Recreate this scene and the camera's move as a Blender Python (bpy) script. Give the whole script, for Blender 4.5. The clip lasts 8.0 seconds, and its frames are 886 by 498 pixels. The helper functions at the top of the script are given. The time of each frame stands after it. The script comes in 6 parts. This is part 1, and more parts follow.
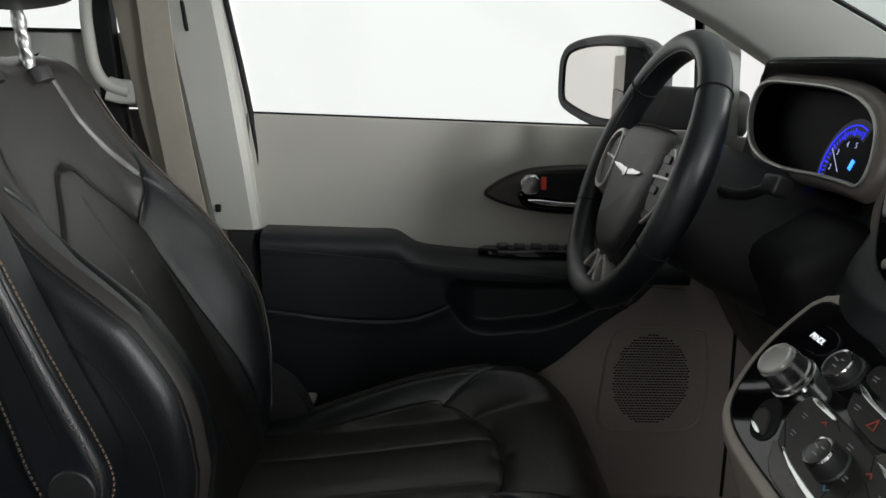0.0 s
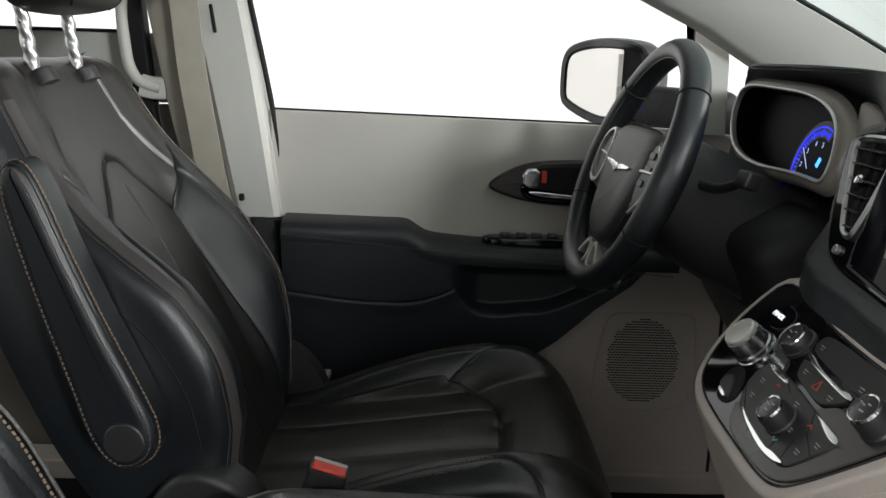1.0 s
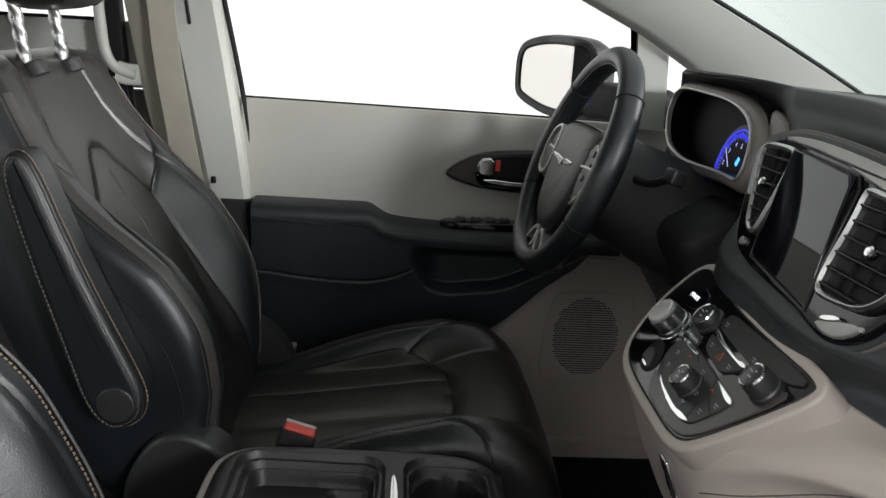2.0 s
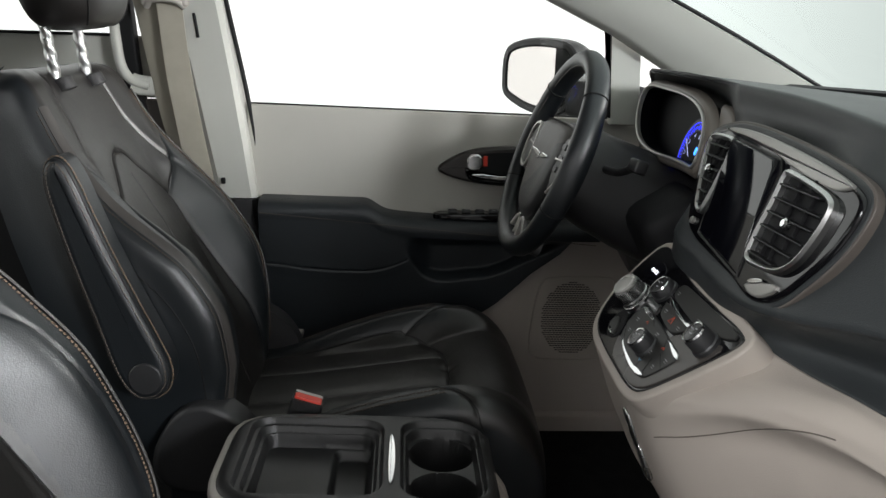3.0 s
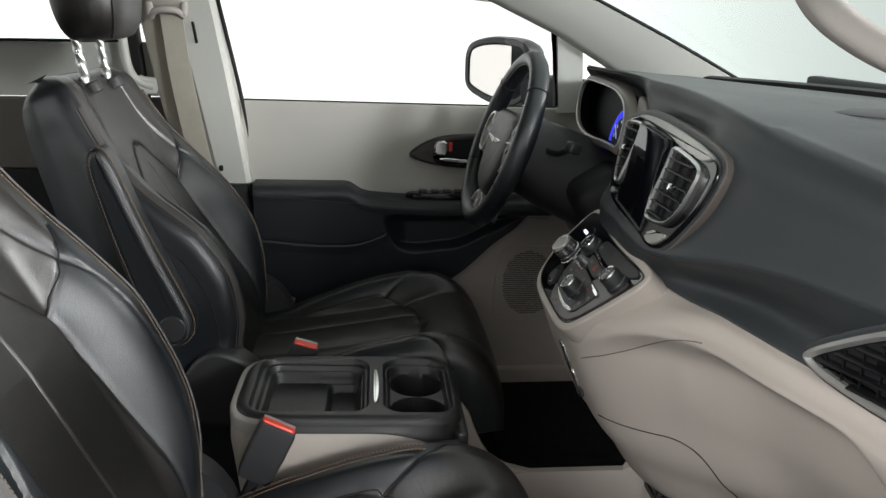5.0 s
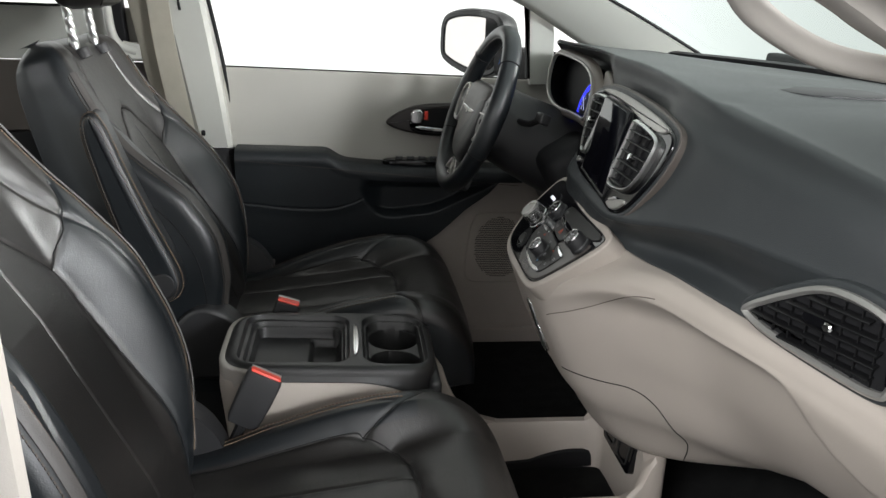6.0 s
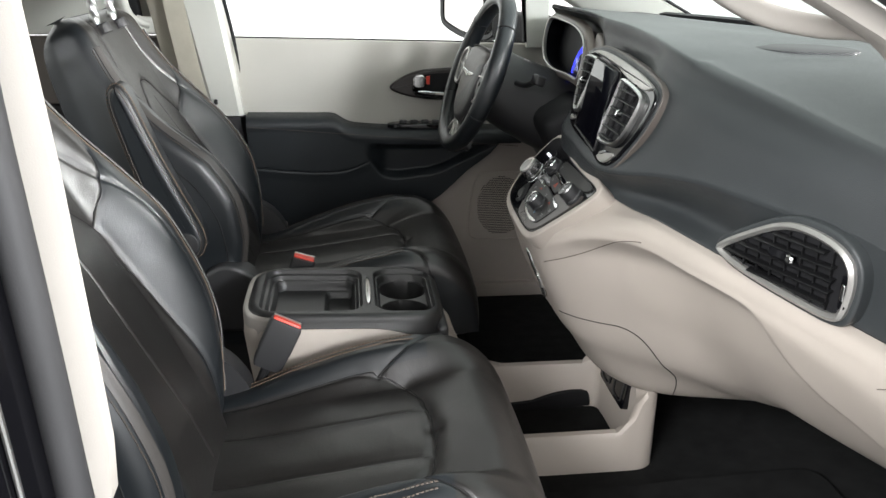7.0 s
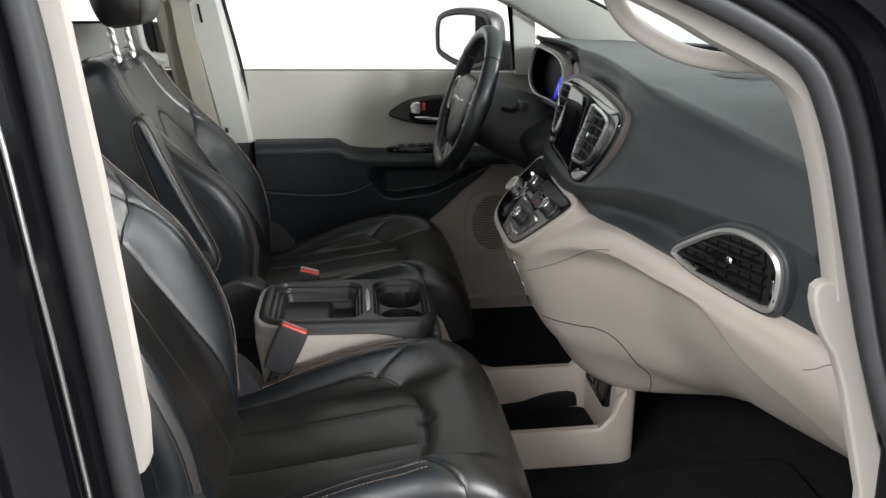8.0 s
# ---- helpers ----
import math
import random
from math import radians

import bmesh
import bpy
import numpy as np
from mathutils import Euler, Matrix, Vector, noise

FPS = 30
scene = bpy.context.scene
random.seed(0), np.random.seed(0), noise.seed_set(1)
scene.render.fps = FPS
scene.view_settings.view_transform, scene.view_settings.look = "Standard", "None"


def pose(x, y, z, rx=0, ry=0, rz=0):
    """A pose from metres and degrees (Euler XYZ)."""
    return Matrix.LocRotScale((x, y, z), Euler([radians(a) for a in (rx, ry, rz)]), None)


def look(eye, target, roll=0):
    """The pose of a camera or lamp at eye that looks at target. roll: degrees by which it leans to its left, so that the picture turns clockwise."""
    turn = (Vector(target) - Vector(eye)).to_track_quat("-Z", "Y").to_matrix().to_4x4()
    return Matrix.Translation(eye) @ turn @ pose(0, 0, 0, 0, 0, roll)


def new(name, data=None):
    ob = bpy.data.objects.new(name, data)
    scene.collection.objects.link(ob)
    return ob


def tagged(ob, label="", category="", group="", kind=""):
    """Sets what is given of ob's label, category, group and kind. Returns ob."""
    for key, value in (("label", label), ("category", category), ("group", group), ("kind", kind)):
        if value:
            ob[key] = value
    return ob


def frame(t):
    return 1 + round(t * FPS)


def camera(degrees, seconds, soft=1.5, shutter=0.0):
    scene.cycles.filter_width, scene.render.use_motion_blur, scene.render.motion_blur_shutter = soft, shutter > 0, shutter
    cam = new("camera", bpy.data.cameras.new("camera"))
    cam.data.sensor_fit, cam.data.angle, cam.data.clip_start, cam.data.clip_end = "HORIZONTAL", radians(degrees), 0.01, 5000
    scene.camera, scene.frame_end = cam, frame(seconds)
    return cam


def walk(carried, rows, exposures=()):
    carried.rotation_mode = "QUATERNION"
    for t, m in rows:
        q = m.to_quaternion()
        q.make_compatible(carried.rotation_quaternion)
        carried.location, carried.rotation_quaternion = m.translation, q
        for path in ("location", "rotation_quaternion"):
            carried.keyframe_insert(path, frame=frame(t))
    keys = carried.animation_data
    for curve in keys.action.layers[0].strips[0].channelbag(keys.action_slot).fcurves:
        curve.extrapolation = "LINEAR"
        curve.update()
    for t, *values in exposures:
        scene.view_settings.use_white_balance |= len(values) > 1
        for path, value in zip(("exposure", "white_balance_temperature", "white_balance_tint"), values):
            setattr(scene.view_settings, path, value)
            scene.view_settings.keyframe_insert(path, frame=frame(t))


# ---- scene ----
cam = camera(57.1, 8.0)
PATH = [
    (0, (0.014, -0.01, 1.37), (0.037, 1.94, 0.927), 1.1),
    (0.5, (0.011, -0.065, 1.376), (0.029, 1.883, 0.921), 1.8),
    (1, (0.012, -0.119, 1.384), (0.02, 1.828, 0.925), 1.6),
    (1.5, (0.009, -0.175, 1.395), (0.056, 1.768, 0.923), 2.0),
    (2, (0.007, -0.229, 1.422), (0.12, 1.701, 0.912), 3.1),
    (2.2, (0.0, -0.265, 1.427), (0.127, 1.657, 0.886), 3.6),
    (3.3, (0.03, -0.399, 1.439), (0.12, 1.534, 0.933), 0.6),
    (3.5, (0.031, -0.427, 1.437), (0.118, 1.503, 0.921), 0.2),
    (4, (0.05, -0.496, 1.436), (0.151, 1.433, 0.918), 0.4),
    (5.3, (0.011, -0.666, 1.48), (0.233, 1.247, 0.942), 1.5),
    (5.5, (0.01, -0.688, 1.482), (0.27, 1.221, 0.945), 2.0),
    (6, (0.002, -0.718, 1.488), (0.233, 1.172, 0.878), 2.0),
    (6.5, (-0.011, -0.755, 1.489), (0.212, 1.106, 0.793), 1.4),
    (7, (-0.01, -0.828, 1.5), (0.208, 1.038, 0.813), 0.6),
    (7.5, (-0.007, -0.905, 1.515), (0.209, 0.964, 0.837), -0.2),
    (8, (0.005, -0.976, 1.531), (0.205, 0.91, 0.895), -0.5),
]
walk(cam, [(t, look(eye, target, roll)) for t, eye, target, roll in PATH], exposures=[(0.0, -0.31), (0.5, 0.03), (1.0, 0.10), (3.5, 0.20), (5.5, 0.23), (6.0, 0.37), (6.4, 1.0), (7.1, 1.0), (7.5, 0.65), (8.0, 0.43)])

# ---- light: a white photo booth with soft lamps out of view ----
YC = 0.62          # centre plane of the van
world = bpy.data.worlds.new("world")
scene.world = world
world.use_nodes = True
world.node_tree.nodes["Background"].inputs[0].default_value = (0.93, 0.97, 1.0, 1)
world.node_tree.nodes["Background"].inputs[1].default_value = 0.15


def softbox(name, eye, target, sx, sy, watts, colour=(1, 0.985, 0.97)):
    d = bpy.data.lights.new(name, "AREA")
    d.shape, d.size, d.size_y, d.energy, d.color = "RECTANGLE", sx, sy, watts, colour
    ob = new(name, d)
    ob.matrix_world = look(eye, target)
    return ob


# front and side fills are added out of view, brightening seat backs and dashboard
softbox("softbox_front", (4.5, 0.6, 2.4), (-0.4, 0.9, 1.25), 1.4, 1.0, 265)
softbox("softbox_corner", (2.1, -2.6, 2.1), (0.2, 1.1, 1.2), 0.6, 0.6, 110, (0.95, 0.98, 1.0))
softbox("softbox_side", (-2.2, -2.8, 3.0), (0.2, 0.5, 0.9), 1.8, 1.4, 165, (0.97, 0.985, 1.0))


# ---- materials ----
def material(name, colour, rough=0.5, metal=0.0, grain=0.0, grain_size=300.0, blotch=0.0, blotch_size=6.0,
             coat=0.0, spec=0.5, tint=None, cells=False, sheen=0.0, rough_var=0.08, wrinkle=0.0):
    m = bpy.data.materials.new(name)
    m.use_nodes = True
    nt = m.node_tree
    b = nt.nodes["Principled BSDF"]
    b.inputs["Base Color"].default_value = (*colour, 1)
    b.inputs["Roughness"].default_value = rough
    b.inputs["Metallic"].default_value = metal
    b.inputs["Coat Weight"].default_value = coat
    b.inputs["Coat Roughness"].default_value = 0.04
    b.inputs["Specular IOR Level"].default_value = spec
    b.inputs["Sheen Weight"].default_value = sheen
    co = nt.nodes.new("ShaderNodeTexCoord")
    if blotch:
        n = nt.nodes.new("ShaderNodeTexNoise")
        n.inputs["Scale"].default_value = blotch_size
        n.inputs["Detail"].default_value = 5
        nt.links.new(co.outputs["Object"], n.inputs["Vector"])
        mix = nt.nodes.new("ShaderNodeMix")
        mix.data_type = "RGBA"
        c2 = tint or tuple(c * (1 - blotch) for c in colour)
        mix.inputs["A"].default_value = (*colour, 1)
        mix.inputs["B"].default_value = (*c2, 1)
        ramp = nt.nodes.new("ShaderNodeMapRange")
        ramp.inputs[1].default_value, ramp.inputs[2].default_value = 0.35, 0.7
        nt.links.new(n.outputs["Fac"], ramp.inputs[0])
        nt.links.new(ramp.outputs[0], mix.inputs["Factor"])
        nt.links.new(mix.outputs["Result"], b.inputs["Base Color"])
        r2 = nt.nodes.new("ShaderNodeMapRange")
        r2.inputs[3].default_value, r2.inputs[4].default_value = rough - rough_var, rough + rough_var
        nt.links.new(n.outputs["Fac"], r2.inputs[0])
        nt.links.new(r2.outputs[0], b.inputs["Roughness"])
    if grain:
        if cells:
            g = nt.nodes.new("ShaderNodeTexVoronoi")
            g.feature = "F1"
            out = g.outputs["Distance"]
        else:
            g = nt.nodes.new("ShaderNodeTexNoise")
            g.inputs["Detail"].default_value = 3
            out = g.outputs["Fac"]
        g.inputs["Scale"].default_value = grain_size
        nt.links.new(co.outputs["Object"], g.inputs["Vector"])
        bump = nt.nodes.new("ShaderNodeBump")
        bump.inputs["Strength"].default_value = grain
        bump.inputs["Distance"].default_value = 0.0006
        nt.links.new(out, bump.inputs["Height"])
        nt.links.new(bump.outputs[0], b.inputs["Normal"])
    if wrinkle:
        w = nt.nodes.new("ShaderNodeTexNoise")
        w.inputs["Scale"].default_value, w.inputs["Detail"].default_value, w.inputs["Distortion"].default_value = 22, 4, 1.2
        stretch = nt.nodes.new("ShaderNodeMapping")
        stretch.inputs["Scale"].default_value = (2.2, 0.8, 1.0)
        nt.links.new(co.outputs["Object"], stretch.inputs[0])
        nt.links.new(stretch.outputs[0], w.inputs["Vector"])
        crease = nt.nodes.new("ShaderNodeBump")
        crease.inputs["Strength"].default_value, crease.inputs["Distance"].default_value = wrinkle, 0.004
        nt.links.new(w.outputs["Fac"], crease.inputs["Height"])
        nt.links.new(crease.outputs[0], bump.inputs["Normal"])
    return m


def glow(name, colour, strength):
    m = bpy.data.materials.new(name)
    m.use_nodes = True
    b = m.node_tree.nodes["Principled BSDF"]
    b.inputs["Base Color"].default_value = (0, 0, 0, 1)
    b.inputs["Emission Color"].default_value = (*colour, 1)
    b.inputs["Emission Strength"].default_value = strength
    return m


def pane(name, tint, gloss=0.06):
    m = bpy.data.materials.new(name)
    m.use_nodes = True
    nt = m.node_tree
    nt.nodes.clear()
    out = nt.nodes.new("ShaderNodeOutputMaterial")
    tr, gl, mix = nt.nodes.new("ShaderNodeBsdfTransparent"), nt.nodes.new("ShaderNodeBsdfGlossy"), nt.nodes.new("ShaderNodeMixShader")
    tr.inputs[0].default_value = (*tint, 1)
    gl.inputs["Roughness"].default_value = 0.02
    mix.inputs[0].default_value = gloss
    nt.links.new(tr.outputs[0], mix.inputs[1])
    nt.links.new(gl.outputs[0], mix.inputs[2])
    nt.links.new(mix.outputs[0], out.inputs[0])
    return m


LEATHER = material("black_leather", (0.0120, 0.0106, 0.0100), 0.38, grain=0.25, grain_size=600, cells=True, blotch=0.3, blotch_size=9, spec=0.8, rough_var=0.07, wrinkle=0.15)
LEATHER_SIDE = material("blue_black_leather", (0.0100, 0.0125, 0.0150), 0.37, grain=0.25, grain_size=600, cells=True, blotch=0.25, blotch_size=7, spec=0.7, rough_var=0.06, wrinkle=0.07)
SEAM = material("dark_seam", (0.006, 0.006, 0.006), 0.8)
BEIGE_SEAM = material("shadowed_beige_joint", (0.11, 0.095, 0.082), 0.8)
PILLAR_BACK = material("tan_pillar_trim", (0.33, 0.305, 0.25), 0.6, grain=0.3, grain_size=700, blotch=0.08)
THREAD = material("dark_tan_thread", (0.066, 0.052, 0.042), 0.8)
THREAD_PALE = material("tan_thread", (0.155, 0.108, 0.074), 0.8)
STRIP = material("taupe_leather", (0.052, 0.047, 0.044), 0.45, grain=0.25, grain_size=600, cells=True, blotch=0.15, spec=0.6)
DOORBLACK = material("blue_black_soft_plastic", (0.014, 0.0175, 0.021), 0.44, grain=0.4, grain_size=800, cells=True, blotch=0.25, blotch_size=7)
HUB = material("warm_grey_airbag_plastic", (0.105, 0.096, 0.090), 0.5, grain=0.3, grain_size=900, blotch=0.15)
CONSOLE = material("black_grained_plastic", (0.016, 0.016, 0.0165), 0.40, grain=0.4, grain_size=700, cells=True, blotch=0.15, blotch_size=8, spec=0.7)
PLASTIC = material("black_plastic", (0.022, 0.022, 0.0235), 0.44, grain=0.35, grain_size=900, blotch=0.25, blotch_size=8, spec=0.7)
DASH = material("charcoal_soft_plastic", (0.033, 0.037, 0.039), 0.40, grain=0.4, grain_size=800, cells=True, blotch=0.2, blotch_size=5)
DARK = material("matt_black_plastic", (0.011, 0.011, 0.012), 0.60, grain=0.3, grain_size=700, spec=0.2)
VENT_BLACK = material("satin_black_vent_plastic", (0.006, 0.006, 0.0065), 0.35, spec=0.5, blotch=0.1)
DIAL = material("black_dial_glass", (0.002, 0.002, 0.003), 0.45, spec=0.03)
TAUPE_DEEP = material("dark_taupe_plastic", (0.10, 0.085, 0.075), 0.42, grain=0.2, grain_size=900, blotch=0.2)
TAUPE = material("taupe_satin_plastic", (0.19, 0.165, 0.145), 0.36, grain=0.2, grain_size=900, blotch=0.2)
TAUPE_DARK = material("dark_brown_satin", (0.030, 0.024, 0.022), 0.32, blotch=0.2)
BEIGE = material("beige_plastic", (0.405, 0.360, 0.318), 0.50, grain=0.4, grain_size=900, cells=True, blotch=0.07, blotch_size=5)
CREAM = material("cream_plastic", (0.37, 0.345, 0.315), 0.62, grain=0.3, grain_size=800, blotch=0.06)
DOORTRIM = material("grey_beige_door_trim", (0.44, 0.425, 0.385), 0.55, grain=0.4, grain_size=800, cells=True, blotch=0.08, blotch_size=4)
PILLAR = material("pale_grey_pillar_trim", (0.50, 0.50, 0.46), 0.6, grain=0.4, grain_size=700, blotch=0.06, blotch_size=5)
BELT = material("tan_webbing", (0.42, 0.39, 0.32), 0.75, grain=0.8, grain_size=600, blotch=0.08, blotch_size=30)
CARPET = material("black_carpet", (0.010, 0.010, 0.010), 0.95, grain=1.0, grain_size=450, blotch=0.4, blotch_size=25, spec=0.15)
GLOSS = material("piano_black", (0.004, 0.004, 0.005), 0.06, spec=0.5, blotch=0.1, rough_var=0.02)
SCREEN = material("dark_screen_glass", (0.003, 0.003, 0.005), 0.03, spec=0.55)
CHROME = material("chrome", (0.80, 0.80, 0.80), 0.10, metal=1.0, blotch=0.05, rough_var=0.04)
SILVER = material("satin_silver", (0.55, 0.55, 0.54), 0.30, metal=1.0, grain=0.1, grain_size=900, blotch=0.08)
KNOB_FACE = material("dark_knob_face", (0.030, 0.030, 0.031), 0.25, metal=0.0, blotch=0.1)
KNURL = material("knurled_metal", (0.46, 0.46, 0.46), 0.28, metal=1.0, blotch=0.1)
KNOB_CAP = material("pale_satin_metal", (0.62, 0.60, 0.57), 0.28, metal=0.45, blotch=0.06)
DULL_SILVER = material("painted_silver", (0.42, 0.41, 0.39), 0.35, metal=0.7, blotch=0.06)
GREY_BTN = material("dark_grey_button_plastic", (0.019, 0.0185, 0.018), 0.42, blotch=0.2)
WARMGREY = material("warm_grey_satin", (0.055, 0.048, 0.044), 0.30, blotch=0.1)
RED = material("red_plastic", (0.75, 0.06, 0.035), 0.4, blotch=0.1)
RED_MARK = material("red_print", (0.36, 0.07, 0.04), 0.5)
WHITE_MARK = material("pale_print", (0.26, 0.26, 0.27), 0.5)
BLUE_MARK = material("blue_print", (0.12, 0.25, 0.35), 0.5)
RUBBER = material("grey_black_rubber", (0.030, 0.030, 0.032), 0.55, grain=0.2, grain_size=500, blotch=0.25, blotch_size=8)
PAINT = material("black_car_paint", (0.004, 0.004, 0.005), 0.10, spec=0.35, blotch=0.1, rough_var=0.03)
FLOOR_WHITE = material("studio_floor_paint", (0.17, 0.17, 0.168), 0.5, blotch=0.08, blotch_size=1.5, grain=0.2, grain_size=60)
MIRROR = material("mirror_silvering", (0.74, 0.70, 0.68), 0.02, metal=1.0)
GAUGE_BLUE = glow("blue_gauge_light", (0.02, 0.03, 1.0), 2.0)
GAUGE_HALO = glow("dim_blue_halo", (0.02, 0.03, 1.0), 0.010)
GAUGE_WHITE = glow("pale_gauge_light", (0.55, 0.6, 1.0), 0.9)
CYAN = glow("bright_blue_light", (0.04, 0.25, 1.0), 3.0)
DISPLAY = glow("white_display_light", (0.9, 0.92, 1.0), 1.6)


def glowing_wall(name, bright, soft):
    """A studio wall with its light put in as glow, bright on the driver's side and the rear, easing to a softer glow
    elsewhere.
    """
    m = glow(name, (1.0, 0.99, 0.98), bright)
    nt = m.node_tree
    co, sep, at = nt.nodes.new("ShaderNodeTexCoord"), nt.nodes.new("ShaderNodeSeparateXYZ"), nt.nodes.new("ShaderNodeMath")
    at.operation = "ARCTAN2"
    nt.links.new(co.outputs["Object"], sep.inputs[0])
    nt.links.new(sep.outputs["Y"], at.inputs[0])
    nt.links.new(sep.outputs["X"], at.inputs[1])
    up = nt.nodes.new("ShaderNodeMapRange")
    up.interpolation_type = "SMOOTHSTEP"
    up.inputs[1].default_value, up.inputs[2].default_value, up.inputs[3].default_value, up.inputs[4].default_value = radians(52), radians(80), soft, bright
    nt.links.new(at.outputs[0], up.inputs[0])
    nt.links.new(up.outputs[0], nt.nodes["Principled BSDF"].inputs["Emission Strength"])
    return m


WALL_GLOW = glowing_wall("glowing_white_backdrop", 1.25, 0.70)
WALL_SOFT = glow("softly_glowing_backdrop", (1.0, 0.985, 0.98), 0.70)
# no lamps light this wall: its glow is painted brighter towards the top
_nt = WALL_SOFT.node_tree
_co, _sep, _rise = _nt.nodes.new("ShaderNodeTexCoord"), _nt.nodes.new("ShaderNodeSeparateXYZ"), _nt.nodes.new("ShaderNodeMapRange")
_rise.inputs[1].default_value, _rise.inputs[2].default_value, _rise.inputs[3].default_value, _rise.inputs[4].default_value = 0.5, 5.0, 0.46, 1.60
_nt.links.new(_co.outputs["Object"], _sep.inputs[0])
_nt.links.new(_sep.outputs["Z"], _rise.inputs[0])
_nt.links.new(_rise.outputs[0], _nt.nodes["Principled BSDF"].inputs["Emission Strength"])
CEILING_GLOW = glow("softly_glowing_ceiling", (1.0, 0.985, 0.975), 0.78)
GLASS_CLEAR = pane("clear_side_glass", (0.96, 0.98, 0.97), 0.03)
GLASS_DARK = pane("privacy_glass", (0.30, 0.32, 0.31), 0.06)
GLASS_TINT = pane("tinted_windshield_glass", (0.74, 0.83, 0.80), 0.04)


# ---- mesh helpers ----
def mesh_ob(name, verts, faces, mat, parent=None, label="", smooth=True):
    me = bpy.data.meshes.new(name)
    me.from_pydata([tuple(v) for v in verts], [], faces)
    me.update()
    if smooth:
        me.shade_smooth()
        try:
            me.set_sharp_from_angle(angle=radians(38))
        except Exception:
            pass
    me.materials.append(mat)
    ob = new(name, me)
    if parent:
        ob.parent = parent
    if label:
        ob["label"] = label
    return ob


def part(name, bm, mat, parent, label=""):
    bmesh.ops.recalc_face_normals(bm, faces=bm.faces)
    me = bpy.data.meshes.new(name)
    bm.to_mesh(me)
    bm.free()
    me.shade_smooth()
    me.set_sharp_from_angle(angle=radians(35))
    me.materials.append(mat)
    ob = new(name, me)
    ob.parent = parent
    if label:
        ob["label"] = label
    return ob


def thing(name, label, category, group="", kind=""):
    return tagged(new(name), label, category, group, kind)


def hermite(xs, ys, x):
    """Smooth curve through control values."""
    xs, ys, x = np.asarray(xs, float), np.asarray(ys, float), np.asarray(x, float)
    d = np.diff(ys, axis=0) / np.diff(xs).reshape(-1, *([1] * (ys.ndim - 1)))
    m = np.concatenate([d[:1], (d[:-1] + d[1:]) / 2 * (np.sign(d[:-1]) == np.sign(d[1:])), d[-1:]])
    i = np.clip(np.searchsorted(xs, x) - 1, 0, len(xs) - 2)
    h = xs[i + 1] - xs[i]
    t = np.clip((x - xs[i]) / h, 0, 1)
    sh = (-1,) + (1,) * (ys.ndim - 1) if np.ndim(x) else ()
    if ys.ndim > 1 and np.ndim(x):
        t, h = t.reshape(sh), h.reshape(sh)
    return ((2 * t**3 - 3 * t**2 + 1) * ys[i] + (t**3 - 2 * t**2 + t) * h * m[i] + (-2 * t**3 + 3 * t**2) * ys[i + 1] + (t**3 - t**2) * h * m[i + 1])


def catmull(pts, n=8, closed=False):
    """Smooth polyline through points."""
    p = [np.asarray(q, float) for q in pts]
    out, k = [], len(p)
    for i in range(k if closed else k - 1):
        if closed:
            a, b, c, d = p[i - 1], p[i], p[(i + 1) % k], p[(i + 2) % k]
        else:
            a, b, c, d = p[max(i - 1, 0)], p[i], p[i + 1], p[min(i + 2, k - 1)]
        for j in range(n):
            t = j / n
            out.append(0.5 * (2 * b + (c - a) * t + (2 * a - 5 * b + 4 * c - d) * t * t + (3 * b - a - 3 * c + d) * t**3))
    if not closed:
        out.append(p[-1])
    return out


def chaikin(pts, rounds=3, closed=True):
    p = [np.asarray(q, float) for q in pts]
    for _ in range(rounds):
        q = []
        k = len(p)
        for i in range(k if closed else k - 1):
            a, b = p[i], p[(i + 1) % k]
            q += [0.75 * a + 0.25 * b, 0.25 * a + 0.75 * b]
        p = q if closed else [p[0]] + q + [p[-1]]
    return p


def grid_faces(rows, cols, wrap=False, wrap_rows=False):
    f = []
    for i in range(rows if wrap_rows else rows - 1):
        a = i * cols
        b = ((i + 1) % rows) * cols
        for j in range(cols if wrap else cols - 1):
            k = (j + 1) % cols
            f.append((a + j, a + k, b + k, b + j))
    return f


def loft(name, rings, mat, parent=None, label="", closed=True, caps=True, smooth=True):
    rings = [[np.asarray(p, float) for p in r] for r in rings]
    n = len(rings[0])
    verts = [p for r in rings for p in r]
    faces = grid_faces(len(rings), n, wrap=closed)
    if caps and closed:
        faces += [tuple(range(n - 1, -1, -1)), tuple((len(rings) - 1) * n + j for j in range(n))]
    return mesh_ob(name, verts, faces, mat, parent, label, smooth)


def frames_along(pts, up=(0, 0, 1)):
    pts = [np.asarray(p, float) for p in pts]
    out = []
    for i, p in enumerate(pts):
        t = pts[min(i + 1, len(pts) - 1)] - pts[max(i - 1, 0)]
        t = t / (np.linalg.norm(t) + 1e-9)
        s = np.cross(t, up)
        if np.linalg.norm(s) < 1e-4:
            s = np.cross(t, (1, 0.1, 0))
        s = s / np.linalg.norm(s)
        out.append((p, t, s, np.cross(s, t)))
    return out


def sweep(name, pts, profile, mat, parent=None, label="", up=(0, 0, 1), scale=None):
    """profile: closed list of (side, up) offsets."""
    rings = []
    for k, (p, t, s, u) in enumerate(frames_along(pts, up)):
        c = scale[k] if scale is not None else 1.0
        rings.append([p + s * a * c + u * b * c for a, b in profile])
    return loft(name, rings, mat, parent, label)


def circle(r, n=12, ry=None):
    ry = ry or r
    return [(r * math.cos(2 * math.pi * k / n), ry * math.sin(2 * math.pi * k / n)) for k in range(n)]


